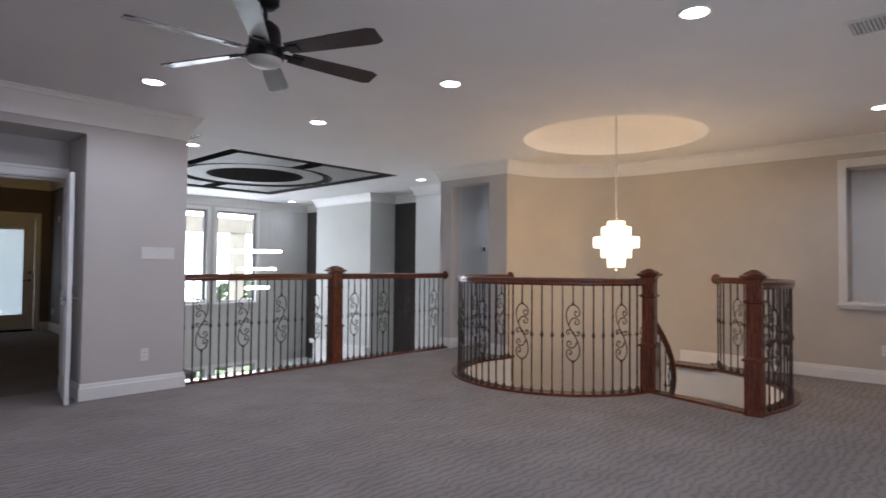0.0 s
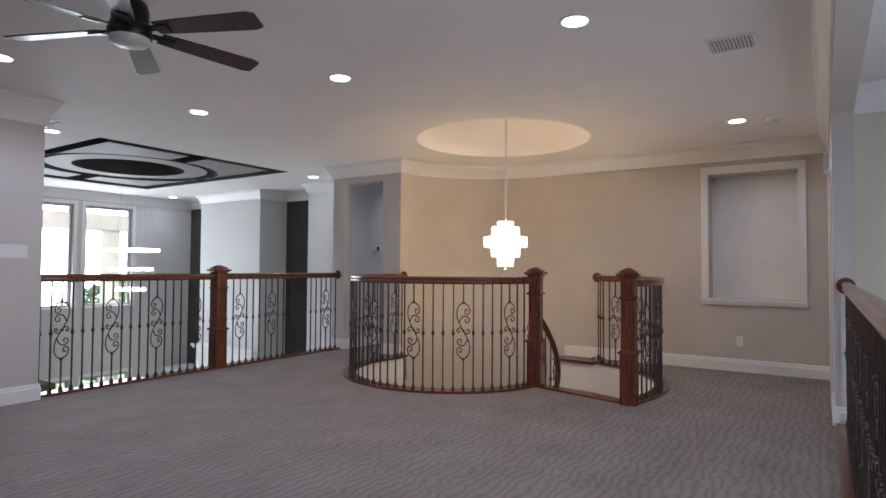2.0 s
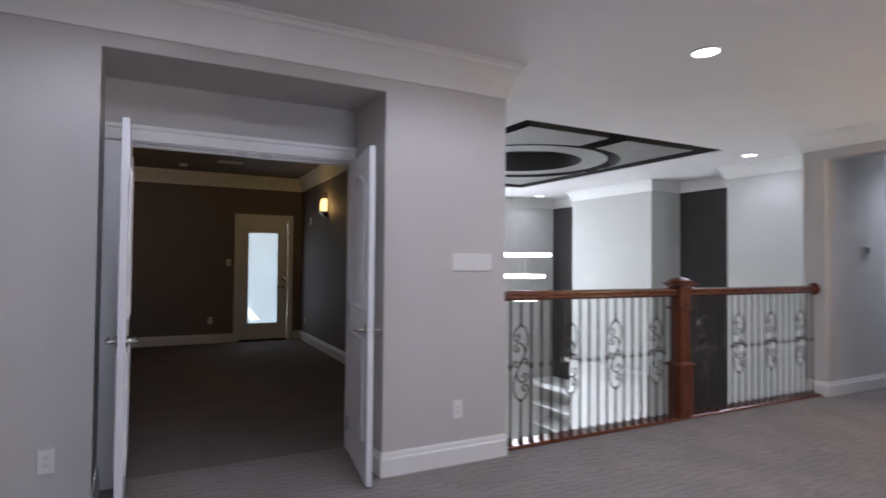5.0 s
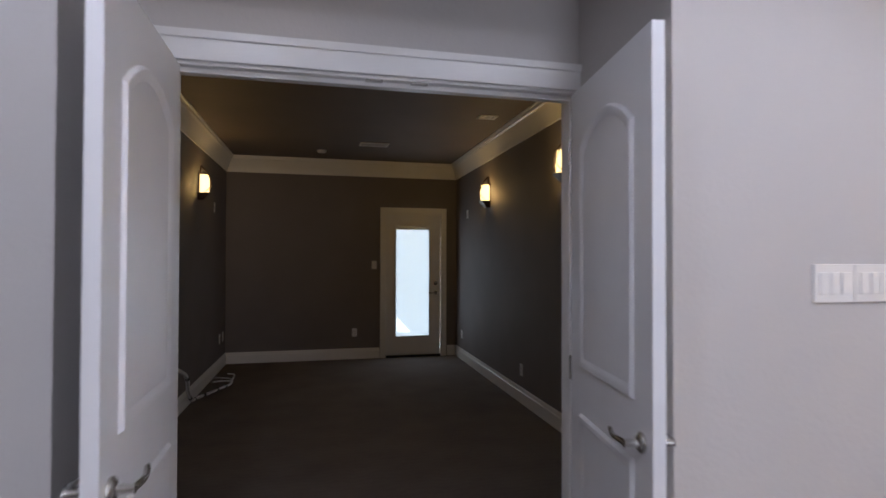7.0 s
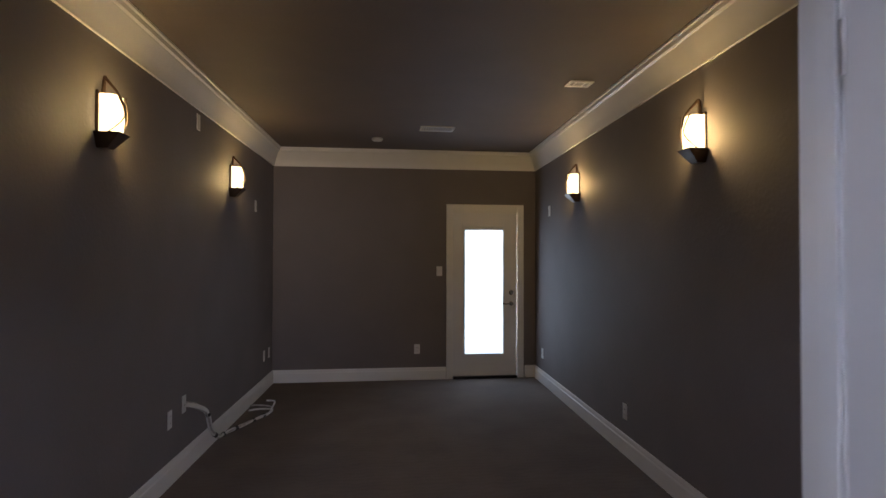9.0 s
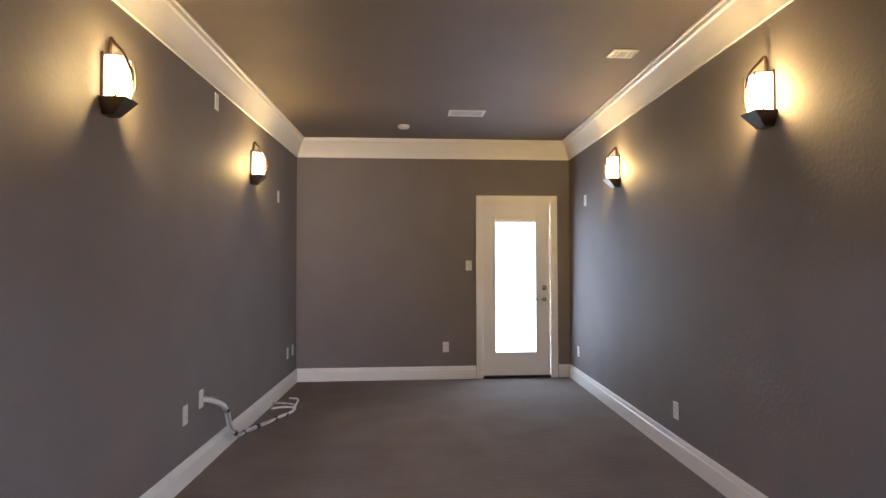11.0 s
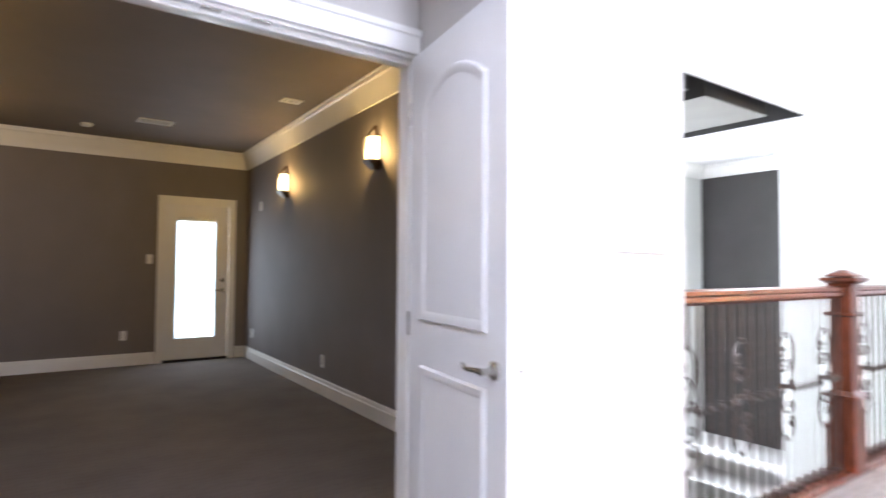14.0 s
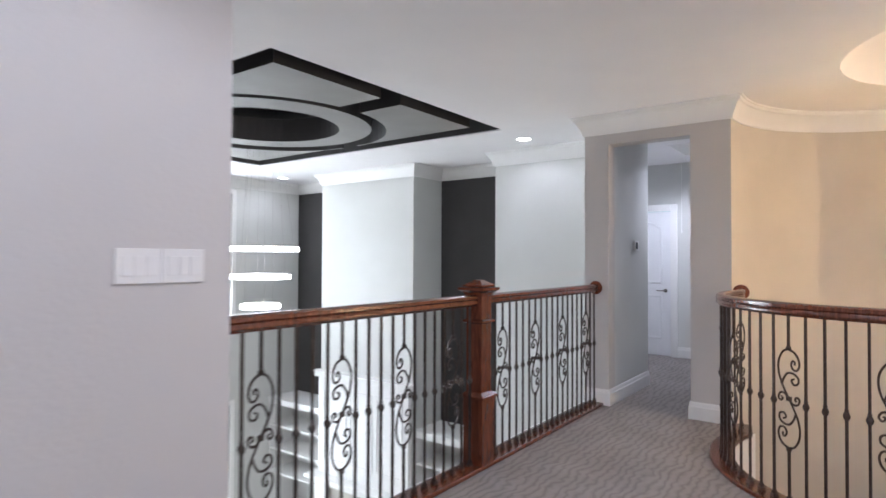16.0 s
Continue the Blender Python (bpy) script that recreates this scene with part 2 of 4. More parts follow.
def tube(bm, pts, r, sides=6, taper=1.0):
    pts = [Vector(p) for p in pts]
    rings, up = [], Vector((0, 0, 1))
    for i, p in enumerate(pts):
        d = (pts[min(i + 1, len(pts) - 1)] - pts[max(i - 1, 0)]).normalized()
        ref = up if abs(d.dot(up)) < 0.9 else Vector((0, 1, 0))
        if i and abs(d.dot(last)) < 0.95:
            ref = last
        u = (ref - d * ref.dot(d)).normalized()
        last = u
        v = d.cross(u)
        rr = r * (1 + (taper - 1) * i / max(1, len(pts) - 1))
        rings.append([bm.verts.new(p + (u * math.cos(a) + v * math.sin(a)) * rr) for a in [2 * math.pi * s / sides for s in range(sides)]])
    for r0, r1 in zip(rings, rings[1:]):
        for j in range(sides):
            bm.faces.new((r0[j], r0[(j + 1) % sides], r1[(j + 1) % sides], r1[j]))
    bm.faces.new(rings[0])
    bm.faces.new(rings[-1][::-1])


def lathe(bm, profile, sides=24, at=(0, 0, 0), turn=None):
    """A profile of (radius, height) turned about z."""
    m = Matrix.Translation(at) @ (turn or Matrix())
    rings = [[bm.verts.new(m @ Vector((r * math.cos(a), r * math.sin(a), z))) for a in [2 * math.pi * s / sides for s in range(sides)]] for r, z in profile]
    for r0, r1 in zip(rings, rings[1:]):
        for j in range(sides):
            bm.faces.new((r0[j], r0[(j + 1) % sides], r1[(j + 1) % sides], r1[j]))
    bm.faces.new(rings[0][::-1])
    bm.faces.new(rings[-1])


def smooth_curve(pts, steps=6):
    """A Catmull-Rom curve through pts."""
    p = [Vector(q) for q in pts]
    p = [2 * p[0] - p[1]] + p + [2 * p[-1] - p[-2]]
    out = []
    for a, b, c, d in zip(p, p[1:], p[2:], p[3:]):
        for i in range(steps):
            t = i / steps
            out.append(0.5 * ((2 * b) + (c - a) * t + (2 * a - 5 * b + 4 * c - d) * t * t + (3 * b - a - 3 * c + d) * t ** 3))
    return out + [p[-2]]


def arc(cx, cy, rx, ry, a0, a1, n):
    return [(cx + rx * math.cos(radians(a0 + (a1 - a0) * i / n)), cy + ry * math.sin(radians(a0 + (a1 - a0) * i / n))) for i in range(n + 1)]


# ---- plan ----
YP = 6.03            # portal wall
XH = 6.84            # hall wall
XE = 8.21            # wall with the framed recess
YS = 0.07            # south wall
YR, XN = 6.17, 4.81  # gallery railing and its newel
LOW = -3.10          # lower floor
XW, YN = -3.2, 12.57
C1, R1 = (6.24, 3.80), 1.13    # stairwell, first arc
C2, R2 = (6.42, 3.00), 1.45    # stairwell, second arc
NB, NC = (6.03, 2.62), (5.78, 1.60)
ARC1 = arc(*C1, R1, R1, 66, 262, 40)
ARC2 = arc(*C2, R2, R2, -111, 8, 30)
CURVE = arc(XH, 3.5, XE - XH, 1.51, 0, 90, 24)   # curved stair wall, from the east wall to the hall wall
SLAB = 0.35


SKEW = 0.043           # the media room stands slightly askew
SHEAR = Matrix(((1, SKEW, 0, -SKEW * 12.76), (0, 1, 0, 0), (0, 0, 1, 0), (0, 0, 0, 1)))


def media_x(x, y):
    return x + SKEW * (y - 12.76)


def skewed(bm):
    bmesh.ops.transform(bm, matrix=SHEAR, verts=bm.verts)
    return bm


def filled(outer, holes, z, depth):
    bm = bmesh.new()
    for loop in [outer] + holes:
        vs = [bm.verts.new((x, y, z)) for x, y in loop]
        for i in range(len(vs)):
            bm.edges.new((vs[i - 1], vs[i]))
    bmesh.ops.triangle_fill(bm, edges=bm.edges[:], use_beauty=True)
    bmesh.ops.recalc_face_normals(bm, faces=bm.faces)
    if depth:
        made = bmesh.ops.extrude_face_region(bm, geom=bm.faces[:])["geom"]
        bmesh.ops.translate(bm, vec=(0, 0, -depth), verts=[g for g in made if isinstance(g, bmesh.types.BMVert)])
    return bm


loft_edge = [(XW, -0.12), (XE + 0.1, -0.12), (XE + 0.1, 3.2), (ARC2[-1][0], 3.2)] + ARC2[::-1] + ARC1[::-1] + [(XH + 0.1, 5.0), (10.1, 5.0), (10.1, 7.4), (8.0, 7.4), (8.0, 6.19), (XH + 0.1, 6.19), (XH + 0.1, 6.29), (2.7, 6.29), (2.7, 6.7), (XW, 6.7)]
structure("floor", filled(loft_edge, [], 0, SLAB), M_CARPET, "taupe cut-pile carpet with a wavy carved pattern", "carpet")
structure("floor_media_room", boxes((-0.5, 6.7, -SLAB, 3.3, 12.9, 0)), M_CARPET_M, "taupe media room carpet, darkened copy of the loft carpet", "carpet")
structure("floor_lower", boxes((XW, -4, LOW - 0.2, 10.2, 13, LOW)), M_TILE, "pale stone floor of the lower storey", "floor")

# ceilings
TX0, TX1, TY0, TY1 = 3.89, 6.78, 7.16, 11.22
DOME, RD = (6.48, 3.25), 1.0
tray_hole = [(TX0, TY0), (TX1, TY0), (TX1, TY1), (TX0, TY1)]
structure("ceiling", filled([(XW, -3.3), (10.2, -3.3), (10.2, 13), (3.3, 13), (3.3, 6.7), (XW, 6.7)], [tray_hole, arc(*DOME, RD, RD, 0, 351, 39)], CEIL + 0.012, 0.012), M_CEIL, "white painted drywall ceiling with a round dome", "ceiling")
bm = bmesh.new()
rings = []
for i in range(9):
    a = radians(90 * i / 8)
    rings.append((max(0.002, RD * math.cos(a)) if i else RD, CEIL + 0.34 * math.sin(a)))
lathe(bm, rings, 48, (DOME[0], DOME[1], 0))
dome = structure("ceiling_dome", bm, M_CEIL, "shallow round domed recess in the ceiling", "ceiling", 60)
bmd = bmesh.new()
bmd.from_mesh(dome.data)
bmesh.ops.delete(bmd, geom=[f for f in bmd.faces if len(f.verts) > 10 and f.calc_center_median().z < CEIL + 0.05], context="FACES")
bmd.to_mesh(dome.data)
bmd.free()
structure("ceiling_media_room", boxes((-0.5, 6.7, 2.765, 3.3, 12.9, 2.9)), M_TAUPE_C, "dark taupe painted ceiling of the media room", "ceiling")

# walls
structure("wall_portal", boxes((XW, YP, -SLAB, 0.435, 6.59, CEIL), (0.435, YP, 2.39, 1.97, 6.59, CEIL), (1.97, YP, -SLAB, 2.87, 6.59, CEIL), (-0.5, 6.59, 0, 0.535, 6.70, CEIL), (1.99, 6.59, 0, 3.0, 6.70, CEIL), (0.535, 6.59, 2.05, 1.99, 6.70, CEIL)), M_WALL, "greige painted wall with a deep square portal", "wall")
structure("wall_media_west", skewed(boxes((-0.15, 6.7, 0, 0.03, 12.9, 2.8))), M_TAUPE, "dark taupe textured wall of the media room", "wall")
structure("wall_media_east", skewed(boxes((3.20, 6.7, LOW, 3.34, 12.9, 2.8))), M_TAUPE, "dark taupe textured wall of the media room", "wall")
structure("wall_media_north", boxes((0.03, 12.76, 0, 2.14, 12.9, 2.8), (2.99, 12.76, 0, 3.20, 12.9, 2.8), (2.14, 12.76, 2.04, 2.99, 12.9, 2.8)), M_TAUPE, "dark taupe wall round the glazed exterior door", "wall")
structure("wall_media_south", boxes((-0.3, 6.702, 0, 0.535, 6.717, 2.765), (1.992, 6.702, 0, 3.12, 6.717, 2.765), (0.535, 6.702, 2.05, 1.992, 6.717, 2.765)), M_TAUPE, "dark taupe wall behind the double doors", "wall")
structure("wall_hall", boxes((XH, 5.01, LOW, XH + 0.16, 5.33, CEIL), (XH, 6.05, LOW, XH + 0.16, 6.28, CEIL), (XH, 5.33, 2.43, XH + 0.16, 6.05, CEIL), (XH, 5.33, LOW, XH + 0.16, 6.05, -0.36)), M_WALL, "greige painted wall with a square hallway opening", "wall")
structure("wall_hall_side", boxes((XH + 0.16, 6.05, -SLAB, 8.03, 6.19, CEIL), (XH + 0.16, 6.14 + 0.05, LOW, 7.88, 6.28, CEIL), (7.93, 6.19, 0, 8.03, 7.4, CEIL)), M_LIGHT, "pale grey wall along the hallway", "wall")
structure("wall_hall_south", boxes((XH + 0.16, 5.10, 0, 10.1, 5.31, CEIL)), M_LIGHT, "pale grey wall along the hallway", "wall")
structure("wall_hall_end", boxes((10.0, 5.28, 0, 10.15, 6.33, CEIL), (10.0, 6.33, 2.05, 10.15, 7.12, CEIL), (10.0, 7.12, 0, 10.15, 7.4, CEIL), (8.03, 7.3, 0, 10.0, 7.4, CEIL)), M_LIGHT, "pale grey wall at the hallway's end", "wall")
bm = sweep(CURVE, [(0, LOW), (0, CEIL), (-0.12, CEIL), (-0.12, LOW)])
structure("wall_curved", bm, M_WARM_GREIGE, "greige curved stairwell wall with warm lamplight in its colour", "wall", 30)
NY0, NY1, NZ0, NZ1 = 0.37, 1.31, 0.86, 2.37
structure("wall_east", boxes((XE, -0.05, LOW, XE + 0.3, NY0, CEIL), (XE, NY1, LOW, XE + 0.3, 3.5, CEIL), (XE, NY0, LOW, XE + 0.3, NY1, NZ0), (XE, NY0, NZ1, XE + 0.3, NY1, CEIL)), M_WARM_GREIGE, "warm-tinted greige wall with a white framed recess", "wall")
# back made white, its colour carrying the brighter light inside the recess
structure("wall_recess", boxes((XE + 0.3, NY0 - 0.1, NZ0 - 0.1, XE + 0.34, NY1 + 0.1, NZ1 + 0.1)), M_TRIM, "pale back of the framed wall recess", "wall")
structure("wall_south", boxes((6.0, -0.08, LOW, 6.75, YS, CEIL), (7.50, -0.08, LOW, XE, YS, CEIL), (6.75, -0.08, 2.05, 7.50, YS, CEIL), (6.75, -0.08, LOW, 7.5, YS, -0.01), (XW, -0.08, 2.46, 6.0, YS, CEIL)), M_WALL, "greige painted wall with a doorway and a wide opening", "wall")
structure("wall_west", boxes((XW - 0.15, -3.3, LOW, XW, 6.7, CEIL)), M_WALL, "plain greige wall closing the loft", "wall")
structure("wall_foyer", boxes((XW, -3.3, LOW, 10.2, -3.15, CEIL), (6.2, -3.15, LOW, 6.35, -0.08, CEIL)), M_CREAM, "cream painted wall beyond the open foyer", "wall")
structure("wall_hall_closet", boxes((6.7, -0.9, 0, 7.6, -0.85, 2.3)), M_LIGHT, "plain pale wall behind the doorway", "wall")
structure("wall_under_loft", boxes((XW, 6.15, LOW, 3.12, 6.28, -SLAB)), M_LIGHT, "pale wall below the loft", "wall")

# living room, two storeys
XB, XD, XL = 7.93, 8.60, 7.87
WINDOWS = [(5.10, 6.05), (6.27, 7.22)]
dims = []
xs = [3.2] + [v for w in WINDOWS for v in w] + [8.9]
for i in range(0, len(xs), 2):
    dims.append((xs[i], YN, LOW, xs[i + 1], YN + 0.16, CEIL))
for a, b in WINDOWS:
    dims += [(a, YN, LOW, b, YN + 0.16, -2.9), (a, YN, -1.05, b, YN + 0.16, 0.37), (a, YN, 2.42, b, YN + 0.16, CEIL)]
structure("wall_north", boxes(*dims), M_LIGHT, "pale grey living room wall with tall windows", "wall")
structure("wall_fireplace", boxes((XL, 6.28, LOW, XL + 0.15, 7.90, CEIL), (XB, 9.29, LOW, XD, 11.18, CEIL), (XL + 0.15, 7.75, LOW, 8.75, 7.90, CEIL)), M_LIGHT, "pale painted chimney breast and wall", "wall")
structure("wall_niche", boxes((XD, 7.90, LOW, XD + 0.1, 9.29, CEIL), (XD, 11.18, LOW, XD + 0.1, YN, CEIL)), M_DARK, "charcoal painted niche walls beside the chimney breast", "wall")

# mouldings
CR = [(0, 0), (0, -0.23), (0.016, -0.23), (0.02, -0.19), (0.035, -0.15), (0.055, -0.095), (0.075, -0.055), (0.088, -0.045), (0.092, -0.018), (0.105, -0.014), (0.105, 0)]


def crown_at(z, k=1.0):
    return [(o, z + h * k) for o, h in CR]


BASE = [(0, 0.002), (0, 0.15), (0.006, 0.15), (0.012, 0.135), (0.012, 0.118), (0.018, 0.108), (0.018, 0.002)]


def mould(name, path, z=None, label="white painted crown moulding", base=False, k=1.0):
    prof = BASE if base else crown_at(z, k)
    structure(name, sweep(path, prof), M_TRIM, label if not base else "white painted baseboard", "baseboard" if base else "crown moulding", 25)


mould("trim_crown_portal", [(2.87, 6.68), (2.87, YP), (XW, YP)], CEIL - 0.001)
mould("trim_crown_hall", [(XW, YS), (XE, YS)] + CURVE + [(XH, 6.28), (XL, 6.28), (XL, 7.90), (XD, 7.90), (XD, 9.29), (XB, 9.29), (XB, 11.18), (XD, 11.18), (XD, YN), (3.26, YN)], CEIL - 0.001, k=0.75)
mould("trim_crown_media", [(media_x(x, y), y) for x, y in [(0.03, 6.72), (3.20, 6.72), (3.20, 12.76), (0.03, 12.76), (0.03, 6.72)]], 2.764, k=0.93)
mould("trim_crown_foyer", [(6.2, -0.08), (6.2, -3.15), (XW, -3.15)][::-1], CEIL - 0.001)
mould("baseboard", [(2.87, 6.29), (2.87, YP), (1.97, YP), (1.97, 6.565)], base=True)
mould("baseboard", [(0.435, 6.565), (0.435, YP), (XW, YP)], base=True)
mould("baseboard", [(0.52, 6.72), (-0.22, 6.72)], base=True)
mould("baseboard", [(0.03, 12.76), (media_x(0.03, 6.72), 6.72)], base=True)
mould("baseboard", [(2.08, 12.76), (0.03, 12.76)], base=True)
mould("baseboard", [(2.02, 6.72), (media_x(3.20, 6.72), 6.72), (3.20, 12.76), (3.06, 12.76)], base=True)
mould("baseboard", [(7.58, YS), (XE, YS), (XE, 3.16)], base=True)
mould("baseboard", [(6.0, -0.07), (6.0, YS), (6.67, YS)][::1], base=True)
mould("baseboard", [(XH + 0.05, 5.01), (XH, 5.01), (XH, 5.33), (XH + 0.17, 5.33)], base=True)
mould("baseboard", [(8.03, 6.05), (XH, 6.05), (XH, 6.28)][::1], base=True)
mould("baseboard", [(10.0, 5.28), (10.0, 6.24)], base=True)

# ---- railings ----


def baluster_mesh(scroll):
    """An iron baluster, 1 m high from the base rail up, in the x-z plane."""
    bm = bmesh.new()
    h = 0.99

    def bar(z0, z1):
        box(bm, -0.0058, -0.0058, z0, 0.0058, 0.0058, z1)

    box(bm, -0.016, -0.016, 0, 0.016, 0.016, 0.022, 0.004)
    box(bm, -0.011, -0.011, 0.022, 0.011, 0.011, 0.04, 0.003)
    if not scroll:
        bar(0.03, h)
        lathe(bm, [(0.007, 0.505), (0.013, 0.512), (0.018, 0.527), (0.013, 0.542), (0.008, 0.547), (0.012, 0.553), (0.008, 0.56)], 8)
        return finish(bm, "baluster", M_IRON, 40)
    bar(0.03, 0.29)
    bar(0.81, h)
    for z in (0.285, 0.815):
        lathe(bm, [(0.007, z - 0.012), (0.014, z - 0.006), (0.014, z + 0.006), (0.007, z + 0.012)], 8)
    box(bm, -0.012, -0.009, 0.538, 0.012, 0.009, 0.562, 0.003)
    a, b = 0.066, 0.258
    main = [(0, 1), (0.5, 0.95), (0.88, 0.78), (0.95, 0.58), (0.75, 0.36), (0.38, 0.17), (0, 0)]
    curl_a = [(0, 1), (-0.5, 0.95), (-0.85, 0.84), (-0.95, 0.70), (-0.75, 0.60), (-0.42, 0.60), (-0.22, 0.68), (-0.32, 0.77), (-0.55, 0.76), (-0.55, 0.70)]
    curl_b = [(0.62, 0.29), (0.40, 0.42), (0.05, 0.52), (-0.45, 0.52), (-0.85, 0.44), (-0.82, 0.33), (-0.45, 0.30), (-0.25, 0.38), (-0.5, 0.42)]
    curl_c = [(0, 0), (0.38, 0.10), (0.78, 0.09), (0.95, 0.0), (0.75, -0.06), (0.55, -0.01), (0.70, 0.03)]
    for pts in (main, curl_a, curl_b, curl_c):
        for sgn in (1, -1):
            tube(bm, smooth_curve([(sgn * u * a, 0, 0.55 + sgn * v * b) for u, v in pts], 4), 0.0062, 5, 0.85)
    return finish(bm, "scroll_baluster", M_IRON, 50)


PLAIN, SCROLL = baluster_mesh(False), baluster_mesh(True)
LIFT = 1.045
RAIL = [(-0.012, 1.005), (-0.03, 1.02), (-0.03, 1.035), (-0.024, 1.042), (-0.032, 1.05), (-0.03, 1.066), (-0.015, 1.076), (0.015, 1.076), (0.03, 1.066), (0.032, 1.05), (0.024, 1.042), (0.03, 1.035), (0.03, 1.02), (0.012, 1.005)]
RAIL = [(o, z * LIFT) for o, z in RAIL]
SHOE = [(-0.075, 0.002), (-0.075, 0.02), (-0.068, 0.026), (0.068, 0.026), (0.075, 0.02), (0.075, 0.002)]


def walked(path, step):
    """Points at even steps along a plan path, with the way there."""
    pts = [Vector(p) for p in path]
    length = sum((b - a).length for a, b in zip(pts, pts[1:]))
    n = max(1, round(length / step))
    out, at, k, done = [], pts[0], 0, 0.0
    for i in range(n):
        want = (i + 0.5) * length / n
        while k < len(pts) - 2 and done + (pts[k + 1] - pts[k]).length < want:
            done += (pts[k + 1] - pts[k]).length
            k += 1
        d = (pts[k + 1] - pts[k]).normalized()
        p = pts[k] + d * (want - done)
        out.append((p.x, p.y, math.degrees(math.atan2(d.y, d.x))))
    return out


def rosette(rail, x, y, z, turn):
    bm = bmesh.new()
    lathe(bm, [(0.062, 0), (0.064, 0.008), (0.056, 0.014), (0.05, 0.015), (0.044, 0.022), (0.02, 0.026)], 24)
    ob = part("rosette", bm, M_WOOD, rail, "round turned wooden wall rosette", 35)
    ob.matrix_basis = pose(x, y, z, 0, 90, turn)


def newel(rail, x, y, turn=0.0):
    """A square box newel with a plinth, collar and pyramid cap."""
    post = part("newel_post", boxes((-0.060, -0.060, 0.478, 0.060, 0.060, 1.125), bevel=0.004), M_WOOD, rail, "square cherry-stained newel shaft")
    post.matrix_basis = pose(x, y, 0, 0, 0, turn) @ Matrix.Diagonal((1, 1, 1.01, 1))
    part("plinth", boxes((-0.074, -0.074, 0.0, 0.074, 0.074, 0.45), bevel=0.004), M_WOOD, post)
    part("plinth_moulding", sweep([(-0.068, -0.068), (-0.068, 0.068), (0.068, 0.068), (0.068, -0.068)], [(-0.006, 0.448), (0.022, 0.450), (0.022, 0.462), (0.012, 0.470), (-0.008, 0.488), (-0.03, 0.488)], True), M_WOOD, post)
    part("collar", sweep([(-0.06, -0.06), (-0.06, 0.06), (0.06, 0.06), (0.06, -0.06)], [(-0.004, 0.925), (0.018, 0.935), (0.018, 0.947), (0.006, 0.955), (-0.004, 0.955)], True), M_WOOD, post)
    part("cap_moulding", sweep([(-0.06, -0.06), (-0.06, 0.06), (0.06, 0.06), (0.06, -0.06)], [(-0.02, 1.105), (0.004, 1.105), (0.012, 1.125), (0.034, 1.140), (0.040, 1.142), (0.040, 1.160), (-0.02, 1.164)], True), M_WOOD, post)
    cap = bmesh.new()
    box(cap, -0.078, -0.078, 0, 0.078, 0.078, 0.012, 0.003)
    lathe(cap, [(0.100, 0.012), (0.085, 0.02), (0.03, 0.042), (0.002, 0.046)], 4, turn=pose(0, 0, 0, 0, 0, 45))
    cp = part("cap", cap, M_WOOD, post, "low pyramid newel cap")
    cp.matrix_basis = pose(0, 0, 1.165)


def railing(name, label, path, phase=2, ends=(), posts=(), post_turn=0.0, step=0.0985, spots=None):
    rail = holder(name, 0, 0, 0, label, "railing", "loft railings")
    part("handrail", sweep(path, RAIL), M_WOOD, rail, "polished cherry-stained handrail", 40)
    part("base_rail", sweep(path, SHOE), M_WOOD, rail, "cherry-stained floor nosing", 40)
    for i, (x, y, turn) in enumerate(spots or walked(path, step)):
        mesh = SCROLL if i % 5 == phase else PLAIN
        piece("scroll_baluster" if mesh == SCROLL else "baluster", mesh, rail, pose(x, y, 0.022, 0, 0, turn) @ Matrix.Diagonal((1, 1, LIFT, 1)))
    for e in ends:
        rosette(rail, *e)
    for px, py in posts:
        newel(rail, px, py, post_turn)
    return rail


railing("gallery_railing", "cherry wood railing with dark iron scroll balusters above the living room", [(2.88, YR), (XH - 0.004, YR)], 2, [(XH - 0.002, YR, 1.045 * LIFT, 180), (2.872, YR, 1.045 * LIFT, 0)], [(XN, YR)],
        spots=walked([(2.88, YR), (XN - 0.06, YR)], 1.87 / 20) + walked([(XN + 0.06, YR), (XH, YR)], 1.97 / 20))
rail_1 = [(XH - 0.004, 4.94)] + arc(*C1, R1 + 0.03, R1 + 0.03, 72, 256, 40) + [NB]
rail_1 = rail_1[::-1]
railing("stairwell_railing", "curved cherry wood railing with dark iron scroll balusters round the stairwell", rail_1, 2, [(XH - 0.002, 4.94, 1.045 * LIFT, 180)], [NB], 8, spots=walked(rail_1, 0.0985)[1:])
rail_2 = [NC] + arc(*C2, R2 + 0.05, R2 + 0.05, -104, -18, 24) + [(8.09, 2.62), (XE - 0.004, 2.70)]
railing("stair_head_railing", "short curved cherry wood railing with iron balusters beside the stair head", rail_2, 2, [(XE - 0.002, 2.70, 1.045 * LIFT, 180)], [NC], 8, spots=walked(rail_2, 0.0985)[1:])
railing("foyer_railing", "straight cherry wood railing with dark iron balusters over the foyer", [(5.995, -0.01), (XW + 0.01, -0.01)], 2, [(5.998, -0.01, 1.045 * LIFT, 180)])
NOSE = [(-0.05, -0.02), (-0.05, 0.012), (-0.04, 0.022), (0.06, 0.022), (0.06, -0.02)]
structure("trim_nosing", sweep([NB, NC], NOSE), M_WOOD, "cherry-stained wooden nosing at the stair head", "nosing")
structure("trim_stair_strip", sweep(arc(*C2, R2, R2, -16, 6, 8), [(-0.02, -0.02), (-0.02, 0.02), (0.07, 0.02), (0.07, -0.02)]), M_WOOD, "cherry-stained wooden nosing along the stairwell", "nosing")
structure("trim_fascia", sweep(ARC2, [(0.0, -SLAB - 0.02), (0.0, -0.021), (0.012, -0.021), (0.012, -SLAB - 0.02)]), M_TRIM, "white fascia board of the stairwell", "fascia", 30)
